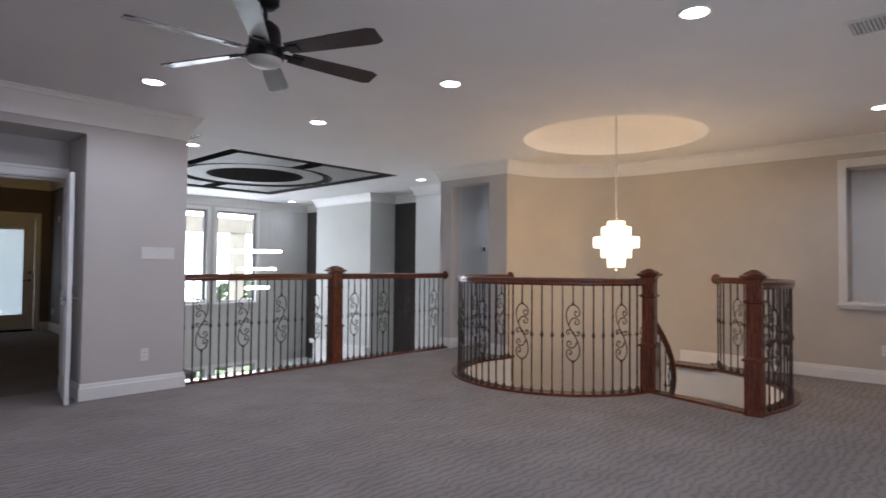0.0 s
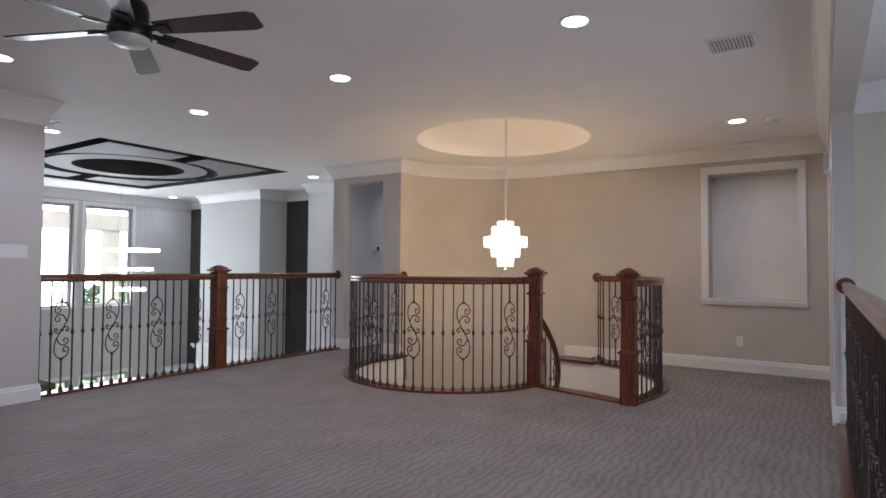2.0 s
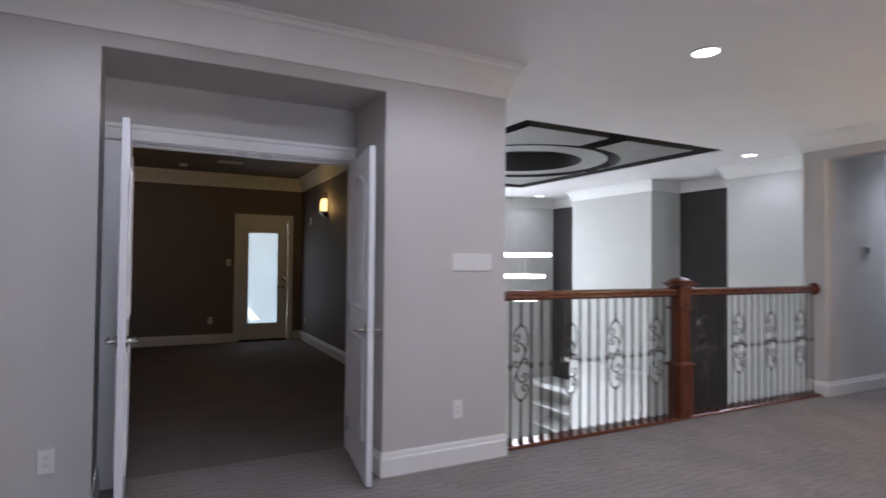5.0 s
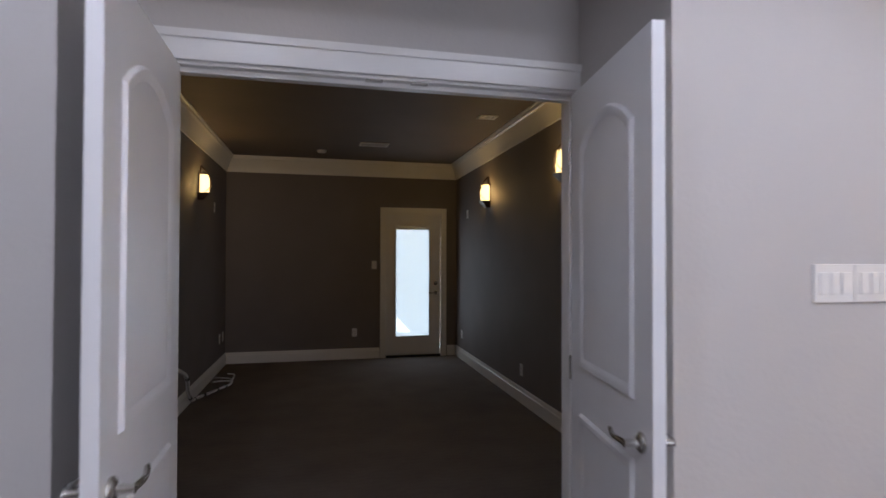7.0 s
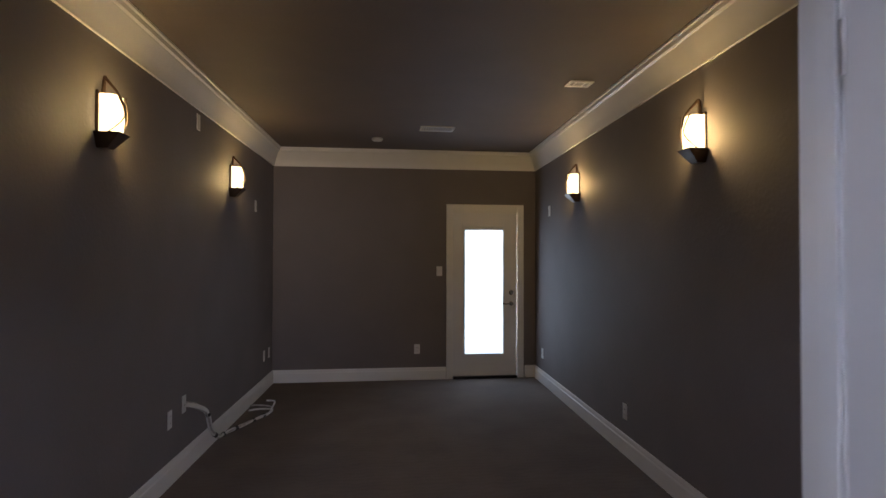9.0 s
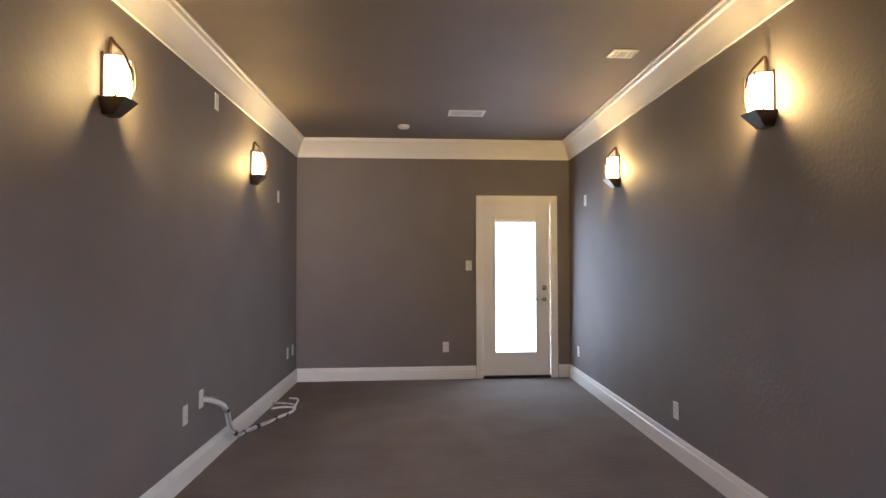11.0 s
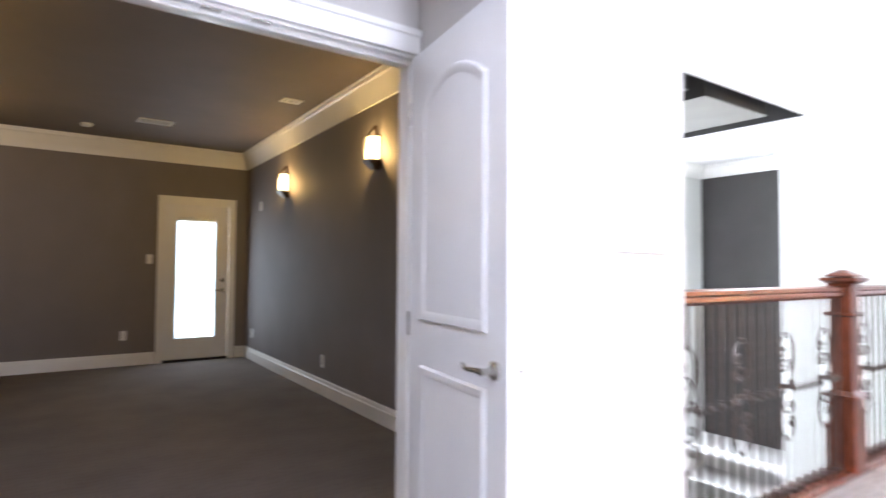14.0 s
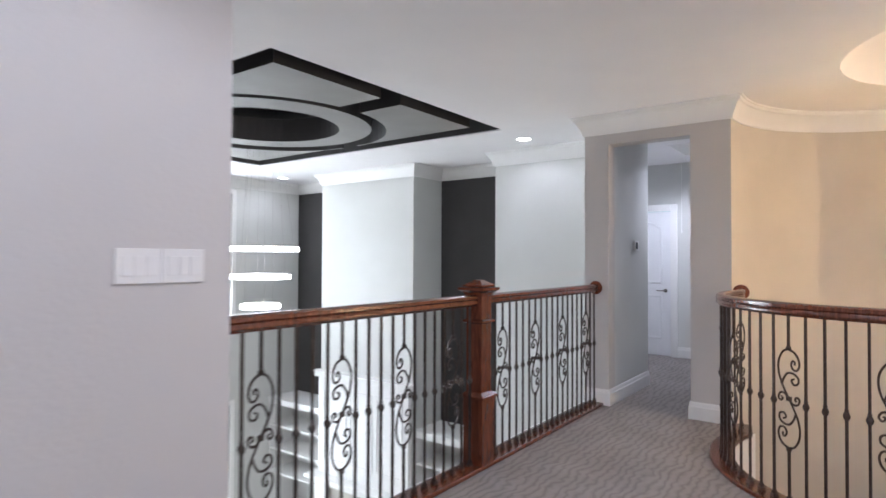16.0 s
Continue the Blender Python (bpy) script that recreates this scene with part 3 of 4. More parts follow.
structure("trim_fascia", sweep(ARC1, [(0.0, -SLAB - 0.02), (0.0, -0.001), (0.012, -0.001), (0.012, -SLAB - 0.02)]), M_TRIM, "white fascia board of the stairwell", "fascia", 30)
structure("trim_fascia", boxes((2.87, 6.291, -SLAB - 0.02, XH + 0.1, 6.303, -0.002)), M_TRIM, "white fascia board of the gallery edge", "fascia")


def staircase():
    stair = holder("staircase", 6.9, 3.3, LOW, "curved carpeted staircase with white risers", "staircase")
    cx, cy, n = 6.75, 3.3, 17
    rise = -LOW / n
    for i in range(n - 1):
        a0, a1 = 205 + i * 13.0 + 2, 205 + (i + 1) * 13.0 + 3
        z = -(i + 1) * rise
        bm = bmesh.new()
        ro = 1.30
        loop = [(cx + 0.32 * math.cos(radians(a0)), cy + 0.32 * math.sin(radians(a0)))] + arc(cx, cy, ro, ro, a0, a1, 4) + [(cx + 0.32 * math.cos(radians(a1)), cy + 0.32 * math.sin(radians(a1)))]
        lower = [bm.verts.new((x, y, z - rise)) for x, y in loop]
        upper = [bm.verts.new((x, y, z)) for x, y in loop]
        bm.faces.new(upper)
        bm.faces.new(lower[::-1])
        for j in range(len(loop)):
            bm.faces.new((lower[j - 1], lower[j], upper[j], upper[j - 1]))
        ob = part("step", bm, M_CARPET, stair)
        ob.matrix_basis = pose(-6.9, -3.3, -LOW)
    pts = [(NB[0] + 0.05, NB[1] + 0.02, 0.92)]
    for i in range(14):
        a = radians(235 + i * 9)
        pts.append((cx - 0.04 + 0.62 * math.cos(a) + 0.0, cy + 0.02 + 0.62 * math.sin(a), 0.80 - i * 0.125))
    bm = bmesh.new()
    tube(bm, smooth_curve(pts, 4), 0.032, 8)
    hr = part("handrail", bm, M_WOOD, stair, "descending cherry wood handrail", 45)
    hr.matrix_basis = pose(-6.9, -3.3, -LOW)
    for i in range(1, 14):
        x, y, z = pts[i]
        ob = piece("baluster", SCROLL if i % 4 == 1 else PLAIN, stair, pose(x - 6.9, y - 3.3, z - 0.98 - LOW, 0, 0, 235 + i * 9 + 90))


staircase()

# ---- doors ----


def lever(parent, x, y, z, side, reach):
    """A lever handle on a rose; side is the way it stands out along y, reach the way the lever points along x."""
    bm = bmesh.new()
    q = pose(x, y, z, -90 * side)
    lathe(bm, [(0.028, 0), (0.028, 0.006), (0.022, 0.012), (0.011, 0.014), (0.010, 0.045), (0.012, 0.05)], 20, turn=q)
    tube(bm, smooth_curve([(x, y + 0.045 * side, z), (x + 0.03 * reach, y + 0.052 * side, z + 0.002), (x + 0.08 * reach, y + 0.05 * side, z - 0.002), (x + 0.115 * reach, y + 0.044 * side, z + 0.006)], 4), 0.0085, 8, 0.8)
    part("handle", bm, M_STEEL, parent, "brushed nickel lever handle", 45)


def panel_outline(x0, x1, z0, z1, arch):
    pts = [(x0, z0), (x1, z0), (x1, z1 - arch)]
    if arch:
        for i in range(1, 10):
            t = i / 10
            pts.append((x1 + (x0 - x1) * t, z1 - arch + arch * math.sin(math.pi * t) ** 0.8))
    pts.append((x0, z1 - arch))
    return pts


def leaf(name, label, width, height, group, sides=(1, -1), knob_x=None, reach=-1):
    """A two-panel door leaf with an arched upper panel, hinged at its origin, along +x."""
    door = holder(name, 0, 0, 0, label, "door", group)
    bm = bmesh.new()
    box(bm, 0, -0.0175, 0.012, width, 0.0175, height, 0.002)
    part("slab", bm, M_DOOR, door)
    for sgn in (1, -1):
        for z0, z1, arch in ((0.24, 0.86, 0.0), (1.02, height - 0.13, 0.09)):
            pts = panel_outline(0.115, width - 0.115, z0, z1, arch)
            bm = bmesh.new()
            rows = []
            for inset, lift in ((0, 0.0), (0.007, 0.011), (0.018, 0.012), (0.032, 0.003), (0.036, 0.001)):
                c = Vector((width / 2, (z0 + z1) / 2))
                kx, kz = 1 - 2 * inset / (width - 0.23), 1 - 2 * inset / (z1 - z0)
                rows.append([bm.verts.new((c.x + (x - c.x) * kx, sgn * (0.0178 + lift), c.y + (z - c.y) * kz)) for x, z in pts])
            for r0, r1 in zip(rows, rows[1:]):
                for j in range(len(pts)):
                    bm.faces.new((r0[j - 1], r0[j], r1[j], r1[j - 1]))
            part("panel_moulding", bm, M_DOOR, door, "", 40)
    for sgn in sides:
        lever(door, knob_x or width - 0.065, 0.0175 * sgn, 0.92, sgn, reach)
    for z in (0.2, 1.0, 1.8):
        hb = bmesh.new()
        lathe(hb, [(0.006, z - 0.045), (0.006, z + 0.045)], 10, (0, -0.02, 0))
        part("hinge", hb, M_STEEL, door, "steel butt hinge")
    return door


a = leaf("double_door_leaf", "white two-panel door leaf with nickel lever, standing open", 0.70, 2.012, "double doors")
a.matrix_basis = pose(1.955, 6.585, 0, 0, 0, -100)
b = leaf("double_door_leaf", "white two-panel door leaf with nickel lever, standing open", 0.70, 2.012, "double doors")
b.matrix_basis = pose(0.565, 6.585, 0, 0, 0, -91)
CASE = 0.085


def casing(name, dims, label):
    structure(name, boxes(*dims, bevel=0.004), M_TRIM, label, "door frame", 30)


casing("door_frame_double", [(0.535, 6.587, 0, 0.56, 6.718, 2.02), (1.96, 6.587, 0, 1.992, 6.718, 2.02), (0.56, 6.587, 2.02, 1.96, 6.718, 2.05),
                             (0.56, 6.62, 0, 0.572, 6.66, 2.005), (1.948, 6.62, 0, 1.96, 6.66, 2.005), (0.56, 6.62, 2.003, 1.96, 6.66, 2.021),
                             (0.437, 6.57, 0, 0.535, 6.589, 2.02), (0.437, 6.568, 2.03, 1.968, 6.589, 2.125), (0.437, 6.558, 2.098, 1.968, 6.57, 2.125)], "white painted double door frame and casing")
for lx in (1.20, 1.36):
    thing("ball_catch", boxes((lx - 0.03, 6.592, 2.015, lx + 0.03, 6.618, 2.0205)), M_STEEL, "steel ball catch let into the door head", "catch", "door catches")

# exterior door
casing("door_frame_exterior", [(2.085, 12.742, 0, 2.165, 12.763, 2.125), (2.965, 12.742, 0, 3.045, 12.763, 2.125), (2.165, 12.742, 2.04, 2.965, 12.763, 2.125),
                               (2.14, 12.755, 0, 2.165, 12.88, 2.04), (2.965, 12.755, 0, 2.99, 12.88, 2.04), (2.165, 12.755, 2.02, 2.965, 12.88, 2.045),
                               (2.085, 12.735, 0.0, 2.102, 12.743, 2.125), (3.028, 12.735, 0, 3.045, 12.743, 2.125), (2.102, 12.735, 2.108, 3.028, 12.743, 2.125)], "white painted exterior door casing")
ext = holder("exterior_door", 2.17, 12.79, 0, "white exterior door with a full blind-covered glass lite", "door")
part("slab", boxes((0, -0.02, 0.03, 0.135, 0.02, 2.022), (0.63, -0.02, 0.03, 0.79, 0.02, 2.022), (0.135, -0.02, 0.03, 0.63, 0.02, 0.29), (0.135, -0.02, 1.87, 0.63, 0.02, 2.022)), M_DOOR, ext)
part("lite_frame", boxes((0.115, -0.034, 0.27, 0.145, -0.02, 1.89), (0.62, -0.034, 0.27, 0.65, -0.02, 1.89), (0.145, -0.034, 0.27, 0.62, -0.02, 0.30), (0.145, -0.034, 1.86, 0.62, -0.02, 1.89), bevel=0.005), M_DOOR, ext, "raised white lite frame")
pane = part("pane", boxes((0.135, -0.012, 0.29, 0.63, -0.008, 1.87)), M_GLASS, ext, "clear glass pane")
pane.visible_shadow = False
# blind and slats carry the daylight as their own glow
blind = boxes((0.135, 0.004, 0.29, 0.63, 0.006, 1.82))
part("blind", blind, M_BLIND, ext, "closed white mini blind with a painted daylight glow")
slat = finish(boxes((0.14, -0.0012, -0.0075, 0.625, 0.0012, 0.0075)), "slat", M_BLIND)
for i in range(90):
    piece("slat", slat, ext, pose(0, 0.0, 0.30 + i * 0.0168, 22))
part("blind_head", boxes((0.137, -0.006, 1.815, 0.628, 0.008, 1.868)), M_PLASTIC, ext, "white blind head rail")
part("blind_tab", boxes((0.24, -0.04, 1.83, 0.275, -0.03, 1.875), bevel=0.002), M_PLASTIC, ext)
part("threshold", boxes((0, -0.06, 0.0, 0.79, 0.06, 0.03), bevel=0.004), M_BLACK, ext, "dark metal threshold")
lever(ext, 0.725, -0.02, 0.91, -1, -1)
bm = bmesh.new()
lathe(bm, [(0.03, 0), (0.03, 0.008), (0.02, 0.016), (0.008, 0.018)], 20, turn=pose(0.725, -0.02, 1.045, 90))
part("deadbolt", bm, M_STEEL, ext, "round nickel deadbolt", 40)

# hallway door and south door
hd = leaf("hall_door", "white two-panel door with lever handle, closed", 0.77, 2.03, "", (1,), 0.07, 1)
hd.matrix_basis = pose(10.03, 6.34, 0, 0, 0, 90)
casing("door_frame_hall", [(9.98, 6.245, 0, 10.002, 6.335, 2.13), (9.98, 7.115, 0, 10.002, 7.2, 2.13), (9.98, 6.335, 2.04, 10.002, 7.115, 2.13)], "white painted hallway door casing")
casing("door_frame_south", [(6.67, YS - 0.002, 0, 6.755, YS + 0.02, 2.13), (7.495, YS - 0.002, 0, 7.58, YS + 0.02, 2.13), (6.755, YS - 0.002, 2.045, 7.495, YS + 0.02, 2.13), (6.75, -0.08, 0, 6.77, YS, 2.05), (7.48, -0.08, 0, 7.50, YS, 2.05)], "white painted doorway casing")
sd = leaf("side_door", "white two-panel door, closed in its frame", 0.705, 2.03, "", (1,))
sd.matrix_basis = pose(6.773, -0.03, 0)

# framed recess
structure("trim_recess", boxes((XE - 0.03, NY0 - 0.08, NZ0 - 0.07, XE + 0.004, NY0, NZ1 + 0.09), (XE - 0.03, NY1, NZ0 - 0.07, XE + 0.004, NY1 + 0.08, NZ1 + 0.09), (XE - 0.03, NY0, NZ1, XE + 0.004, NY1, NZ1 + 0.09), (XE - 0.03, NY0, NZ0 - 0.07, XE + 0.004, NY1, NZ0),
                               (XE - 0.045, NY0 - 0.095, NZ0 - 0.03, XE - 0.02, NY1 + 0.095, NZ0 - 0.01), bevel=0.004), M_TRIM, "white moulded frame round the wall recess", "frame", 30)

# ---- tray ceiling and pendant ----
TZ = 3.12
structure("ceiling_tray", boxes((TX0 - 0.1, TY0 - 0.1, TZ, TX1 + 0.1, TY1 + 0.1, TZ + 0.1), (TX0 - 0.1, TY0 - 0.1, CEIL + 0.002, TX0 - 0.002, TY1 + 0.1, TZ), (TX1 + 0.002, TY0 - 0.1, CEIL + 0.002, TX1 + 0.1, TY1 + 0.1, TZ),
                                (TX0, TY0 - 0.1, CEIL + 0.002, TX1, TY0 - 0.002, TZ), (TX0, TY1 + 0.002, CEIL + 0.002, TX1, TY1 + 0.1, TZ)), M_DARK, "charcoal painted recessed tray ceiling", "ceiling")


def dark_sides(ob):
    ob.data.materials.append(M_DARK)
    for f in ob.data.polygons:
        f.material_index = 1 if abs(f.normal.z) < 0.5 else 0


TCX, TCY = (TX0 + TX1) / 2, (TY0 + TY1) / 2
for sx_ in (1, -1):
    for sy_ in (1, -1):
        hx, hy, gap, rr = (TX1 - TX0) / 2 - 0.22, (TY1 - TY0) / 2 - 0.26, 0.13, 1.28
        a0 = math.degrees(math.asin(gap / rr))
        loop = [(sx_ * x, sy_ * y) for x, y in [(hx, gap), (hx, hy), (gap, hy)] + arc(0, 0, rr, rr, 90 - a0, a0, 12)]
        bm = filled([(TCX + x, TCY + y) for x, y in loop], [], 2.98, 0.262)
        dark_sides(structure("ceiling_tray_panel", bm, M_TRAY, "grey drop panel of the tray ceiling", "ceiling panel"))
bm = filled(arc(TCX, TCY, 1.12, 1.12, 0, 352.5, 47), [arc(TCX, TCY, 0.78, 0.78, 0, 352.5, 47)], 3.0, 0.265)
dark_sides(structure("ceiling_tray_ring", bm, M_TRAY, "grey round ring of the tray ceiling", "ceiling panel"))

pend = holder("ring_pendant", 5.60, 9.58, TZ, "three-tier lit crystal ring pendant on thin wires", "pendant lamp")
bm = bmesh.new()
lathe(bm, [(0.22, 0), (0.22, -0.03), (0.20, -0.035)], 32)
part("canopy", bm, M_STEEL, pend, "round chrome canopy", 40)
for r, z in ((0.40, 1.46), (0.31, 1.15), (0.20, 0.82)):
    bm = bmesh.new()
    tube(bm, [(r * math.cos(t), r * math.sin(t), z - TZ + 0.026) for t in [2 * math.pi * i / 36 for i in range(37)]], 0.008, 6)
    ring = part("ring", bm, M_STEEL, pend, "chrome ring set with lit crystals", 50)
    block = finish(boxes((-0.015, -r * 0.1, -0.024, 0.015, r * 0.1, 0.024), bevel=0.004), "crystal", M_RING)
    for i in range(28):
        piece("crystal", block, ring, Matrix.Rotation(2 * math.pi * i / 28, 4, "Z") @ Matrix.Translation((r, 0, z - TZ)))
    bm = bmesh.new()
    for i in range(3):
        aa = radians(120 * i + r * 200)
        tube(bm, [(r * 0.9 * math.cos(aa), r * 0.9 * math.sin(aa), z - TZ), (0.15 * math.cos(aa), 0.15 * math.sin(aa), -0.02)], 0.0008, 4)
    part("wires", bm, M_STEEL, pend, "thin steel suspension wires")

# ---- ceiling fan ----
FAN = (2.03, 3.035)
fan = holder("ceiling_fan", FAN[0], FAN[1], CEIL, "dark bronze six-blade ceiling fan with a frosted light", "ceiling fan")
bm = bmesh.new()
lathe(bm, [(0.075, 0.0), (0.075, -0.035), (0.05, -0.06), (0.02, -0.065)], 28)
part("canopy", bm, M_BLACK, fan, "", 40)
bm = bmesh.new()
lathe(bm, [(0.013, -0.06), (0.013, -0.15)], 12)
part("downrod", bm, M_BLACK, fan, "", 40)
bm = bmesh.new()
lathe(bm, [(0.03, -0.13), (0.045, -0.14), (0.075, -0.165), (0.085, -0.2), (0.088, -0.27), (0.10, -0.285), (0.105, -0.33), (0.098, -0.345)], 32)
part("motor_housing", bm, M_BLACK, fan, "", 35)
bm = bmesh.new()
lathe(bm, [(0.095, -0.345), (0.094, -0.36), (0.08, -0.375), (0.045, -0.386), (0.003, -0.39)], 32)
part("light_lens", bm, M_FROST, fan, "unlit frosted glass lens", 60)
bl = bmesh.new()
rows = [(0.15, 0.045), (0.25, 0.052), (0.45, 0.060), (0.66, 0.066), (0.70, 0.050)]
top = [[bl.verts.new((x, s * w, zz)) for s in (-1, 1)] for x, w in rows for zz in (0.004,)]
bot = [[bl.verts.new((x, s * w, zz)) for s in (-1, 1)] for x, w in rows for zz in (-0.004,)]
for i in range(len(rows) - 1):
    bl.faces.new((top[i][0], top[i + 1][0], top[i + 1][1], top[i][1]))
    bl.faces.new((bot[i][1], bot[i + 1][1], bot[i + 1][0], bot[i][0]))
    for k in (0, 1):
        bl.faces.new((top[i][k], bot[i][k], bot[i + 1][k], top[i + 1][k]))
bl.faces.new((top[0][0], top[0][1], bot[0][1], bot[0][0]))
bl.faces.new((top[-1][1], top[-1][0], bot[-1][0], bot[-1][1]))
blade_mesh = finish(bl, "blade", M_BLADE)
iron = boxes((0.08, -0.018, -0.006, 0.17, 0.018, 0.004), (0.15, -0.03, -0.012, 0.22, 0.03, -0.004), bevel=0.002)
iron_mesh = finish(iron, "blade_bracket", M_BLACK)
for k in range(6):
    m = pose(0, 0, -0.30, 0, 0, 53 + 60 * k) @ pose(0, 0, 0, -13, 0, 0)
    piece("blade", blade_mesh, fan, m)
    piece("blade_bracket", iron_mesh, fan, m)

# ---- chandelier ----
ch = holder("chandelier", CHAND[0], CHAND[1], CEIL + 0.33, "lit tiered crystal drum chandelier on a long chain", "chandelier")
Z0 = CEIL + 0.33
bm = bmesh.new()
lathe(bm, [(0.07, 0.0), (0.07, -0.02), (0.02, -0.04)], 24)
part("canopy", bm, M_STEEL, ch, "", 40)
bm = bmesh.new()
zc, k = Z0 - 0.04, 0
while zc > 1.795:
    q = Matrix.Translation((0, 0, zc - Z0)) @ Matrix.Rotation(radians(90 * (k % 2)), 4, "Z")
    tube(bm, [q @ Vector((0.012 * math.cos(t), 0, 0.022 * math.sin(t))) for t in [2 * math.pi * i / 10 for i in range(11)]], 0.003, 4)
    zc -= 0.034
    k += 1
part("chain", bm, M_STEEL, ch, "thin chrome chain")
for r, z0, z1 in ((0.085, 1.69, 1.755), (0.15, 1.595, 1.69), (0.24, 1.465, 1.575), (0.155, 1.35, 1.46), (0.085, 1.24, 1.345)):
    hoop = bmesh.new()
    for zz in (z1 + 0.006, z0 + 0.02):
        tube(hoop, [(r * math.cos(t), r * math.sin(t), zz - Z0) for t in [2 * math.pi * i / 32 for i in range(33)]], 0.006, 5)
    part("hoop", hoop, M_STEEL, ch, "chrome hoop")
    nn = max(12, int(r * 130))
    w = r * math.pi / nn * 0.82
    cr = bmesh.new()
    lathe(cr, [(w * 0.6, z0 - 0.012 - Z0), (w, z0 + 0.012 - Z0), (w, z1 - 0.01 - Z0), (w * 0.6, z1 - Z0)], 4)
    prism = finish(cr, "crystal", M_CRYSTAL)
    for i in range(nn):
        aa = 2 * math.pi * i / nn
        piece("crystal", prism, ch, Matrix.Translation((r * math.cos(aa), r * math.sin(aa), 0)) @ Matrix.Rotation(aa + 0.785, 4, "Z")).visible_shadow = False
bm = bmesh.new()
bmesh.ops.create_uvsphere(bm, u_segments=12, v_segments=8, radius=0.02, matrix=Matrix.Translation((0, 0, 1.19 - Z0)))
tube(bm, [(0, 0, 1.205 - Z0), (0, 0, 1.245 - Z0)], 0.003, 5)
part("drop_ball", bm, M_STEEL, ch, "small crystal ball", 60)

# ---- recessed lights, vents, detectors ----


def can_light(x, y, z=CEIL):
    c = holder("recessed_light", x, y, z, "lit white recessed ceiling downlight", "ceiling light", "ceiling downlights")
    bm = bmesh.new()
    lathe(bm, [(0.073, 0.0), (0.095, -0.001), (0.098, -0.005), (0.088, -0.010), (0.073, -0.006)], 28)
    part("trim_ring", bm, M_TRIM, c, "", 40)
    bm = bmesh.new()
    lathe(bm, [(0.074, -0.002), (0.074, -0.008), (0.05, -0.011), (0.002, -0.012)], 28)
    part("lens", bm, M_LAMP, c, "glowing lens", 60)


# the last four fixtures are unseen, for the added lamps
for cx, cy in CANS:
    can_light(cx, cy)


def vent(x, y, z, w, d, n, turn=0.0):
    v = holder("ceiling_vent", x, y, z, "white louvred metal ceiling vent", "vent", "ceiling vents", turn)
    t = 0.022
    part("border", boxes((-w / 2, -d / 2, -0.01, w / 2, -d / 2 + t, 0), (-w / 2, d / 2 - t, -0.01, w / 2, d / 2, 0), (-w / 2, -d / 2 + t, -0.01, -w / 2 + t, d / 2 - t, 0), (w / 2 - t, -d / 2 + t, -0.01, w / 2, d / 2 - t, 0), bevel=0.002), M_TRIM, v)
    # flat grey sheet in place of the shade between the slats
    part("backing", boxes((-w / 2 + t, -d / 2 + t, -0.003, w / 2 - t, d / 2 - t, -0.001)), M_GREY, v, "grey sheet for the shaded gaps behind the slats")
    sl = finish(boxes((-0.0035, -d / 2 + t, -0.005, 0.0035, d / 2 - t, 0.003)), "slat", M_TRIM)
    for i in range(n):
        piece("slat", sl, v, pose(-w / 2 + t + (w - 2 * t) * (i + 0.5) / n, 0, -0.006, 0, 30, 0))


vent(4.67, 0.62, CEIL - 0.001, 0.30, 0.28, 12, 90)
vent(1.83, 11.5, 2.764, 0.34, 0.20, 12)
vent(2.71, 9.88, 2.764, 0.18, 0.14, 2)
vent(9.0, 5.75, CEIL - 0.001, 0.75, 0.5, 14)


def disc(name, x, y, z, r, label, category):
    bm = bmesh.new()
    lathe(bm, [(r, 0), (r, -0.015), (r * 0.85, -0.028), (r * 0.4, -0.032), (0.002, -0.032)], 24)
    ob = thing(name, bm, M_PLASTIC, label, category, smooth=40)
    ob.matrix_basis = pose(x, y, z)


disc("smoke_detector", 6.99, 0.53, CEIL - 0.001, 0.065, "round white smoke detector on the ceiling", "smoke detector")
disc("smoke_detector", 1.24, 12.05, 2.764, 0.06, "round white smoke detector on the dark ceiling", "smoke detector")

# ---- wall plates ----


def plate(name, x, y, z, face, gangs=1, label="white plastic wall plate", kind="switch"):
    """A wall plate that faces 'face' degrees (the way of its normal in plan)."""
    p = holder(name, x, y, z, label, "switch" if kind == "switch" else "outlet", "", face - 90)
    w = 0.07 + 0.041 * (gangs - 1)
    part("cover", boxes((-w / 2, -0.001, -0.058, w / 2, 0.006, 0.058), bevel=0.002), M_PLASTIC, p)
    for i in range(gangs):
        u = (i - (gangs - 1) / 2) * 0.041
        if kind == "switch":
            part("rocker", boxes((u - 0.016, 0.005, -0.033, u + 0.016, 0.009, 0.033), bevel=0.0015), M_PLASTIC, p)
        elif kind == "outlet":
            part("socket", boxes((u - 0.016, 0.005, -0.034, u + 0.016, 0.008, -0.004), (u - 0.016, 0.005, 0.004, u + 0.016, 0.008, 0.034), bevel=0.0015), M_PLASTIC, p)
            part("slots", boxes(*[(u + dx - 0.0012, 0.0078, dz - 0.005, u + dx + 0.0012, 0.0084, dz + 0.005) for dx in (-0.006, 0.006) for dz in (-0.019, 0.019)]), M_SHADOW, p)


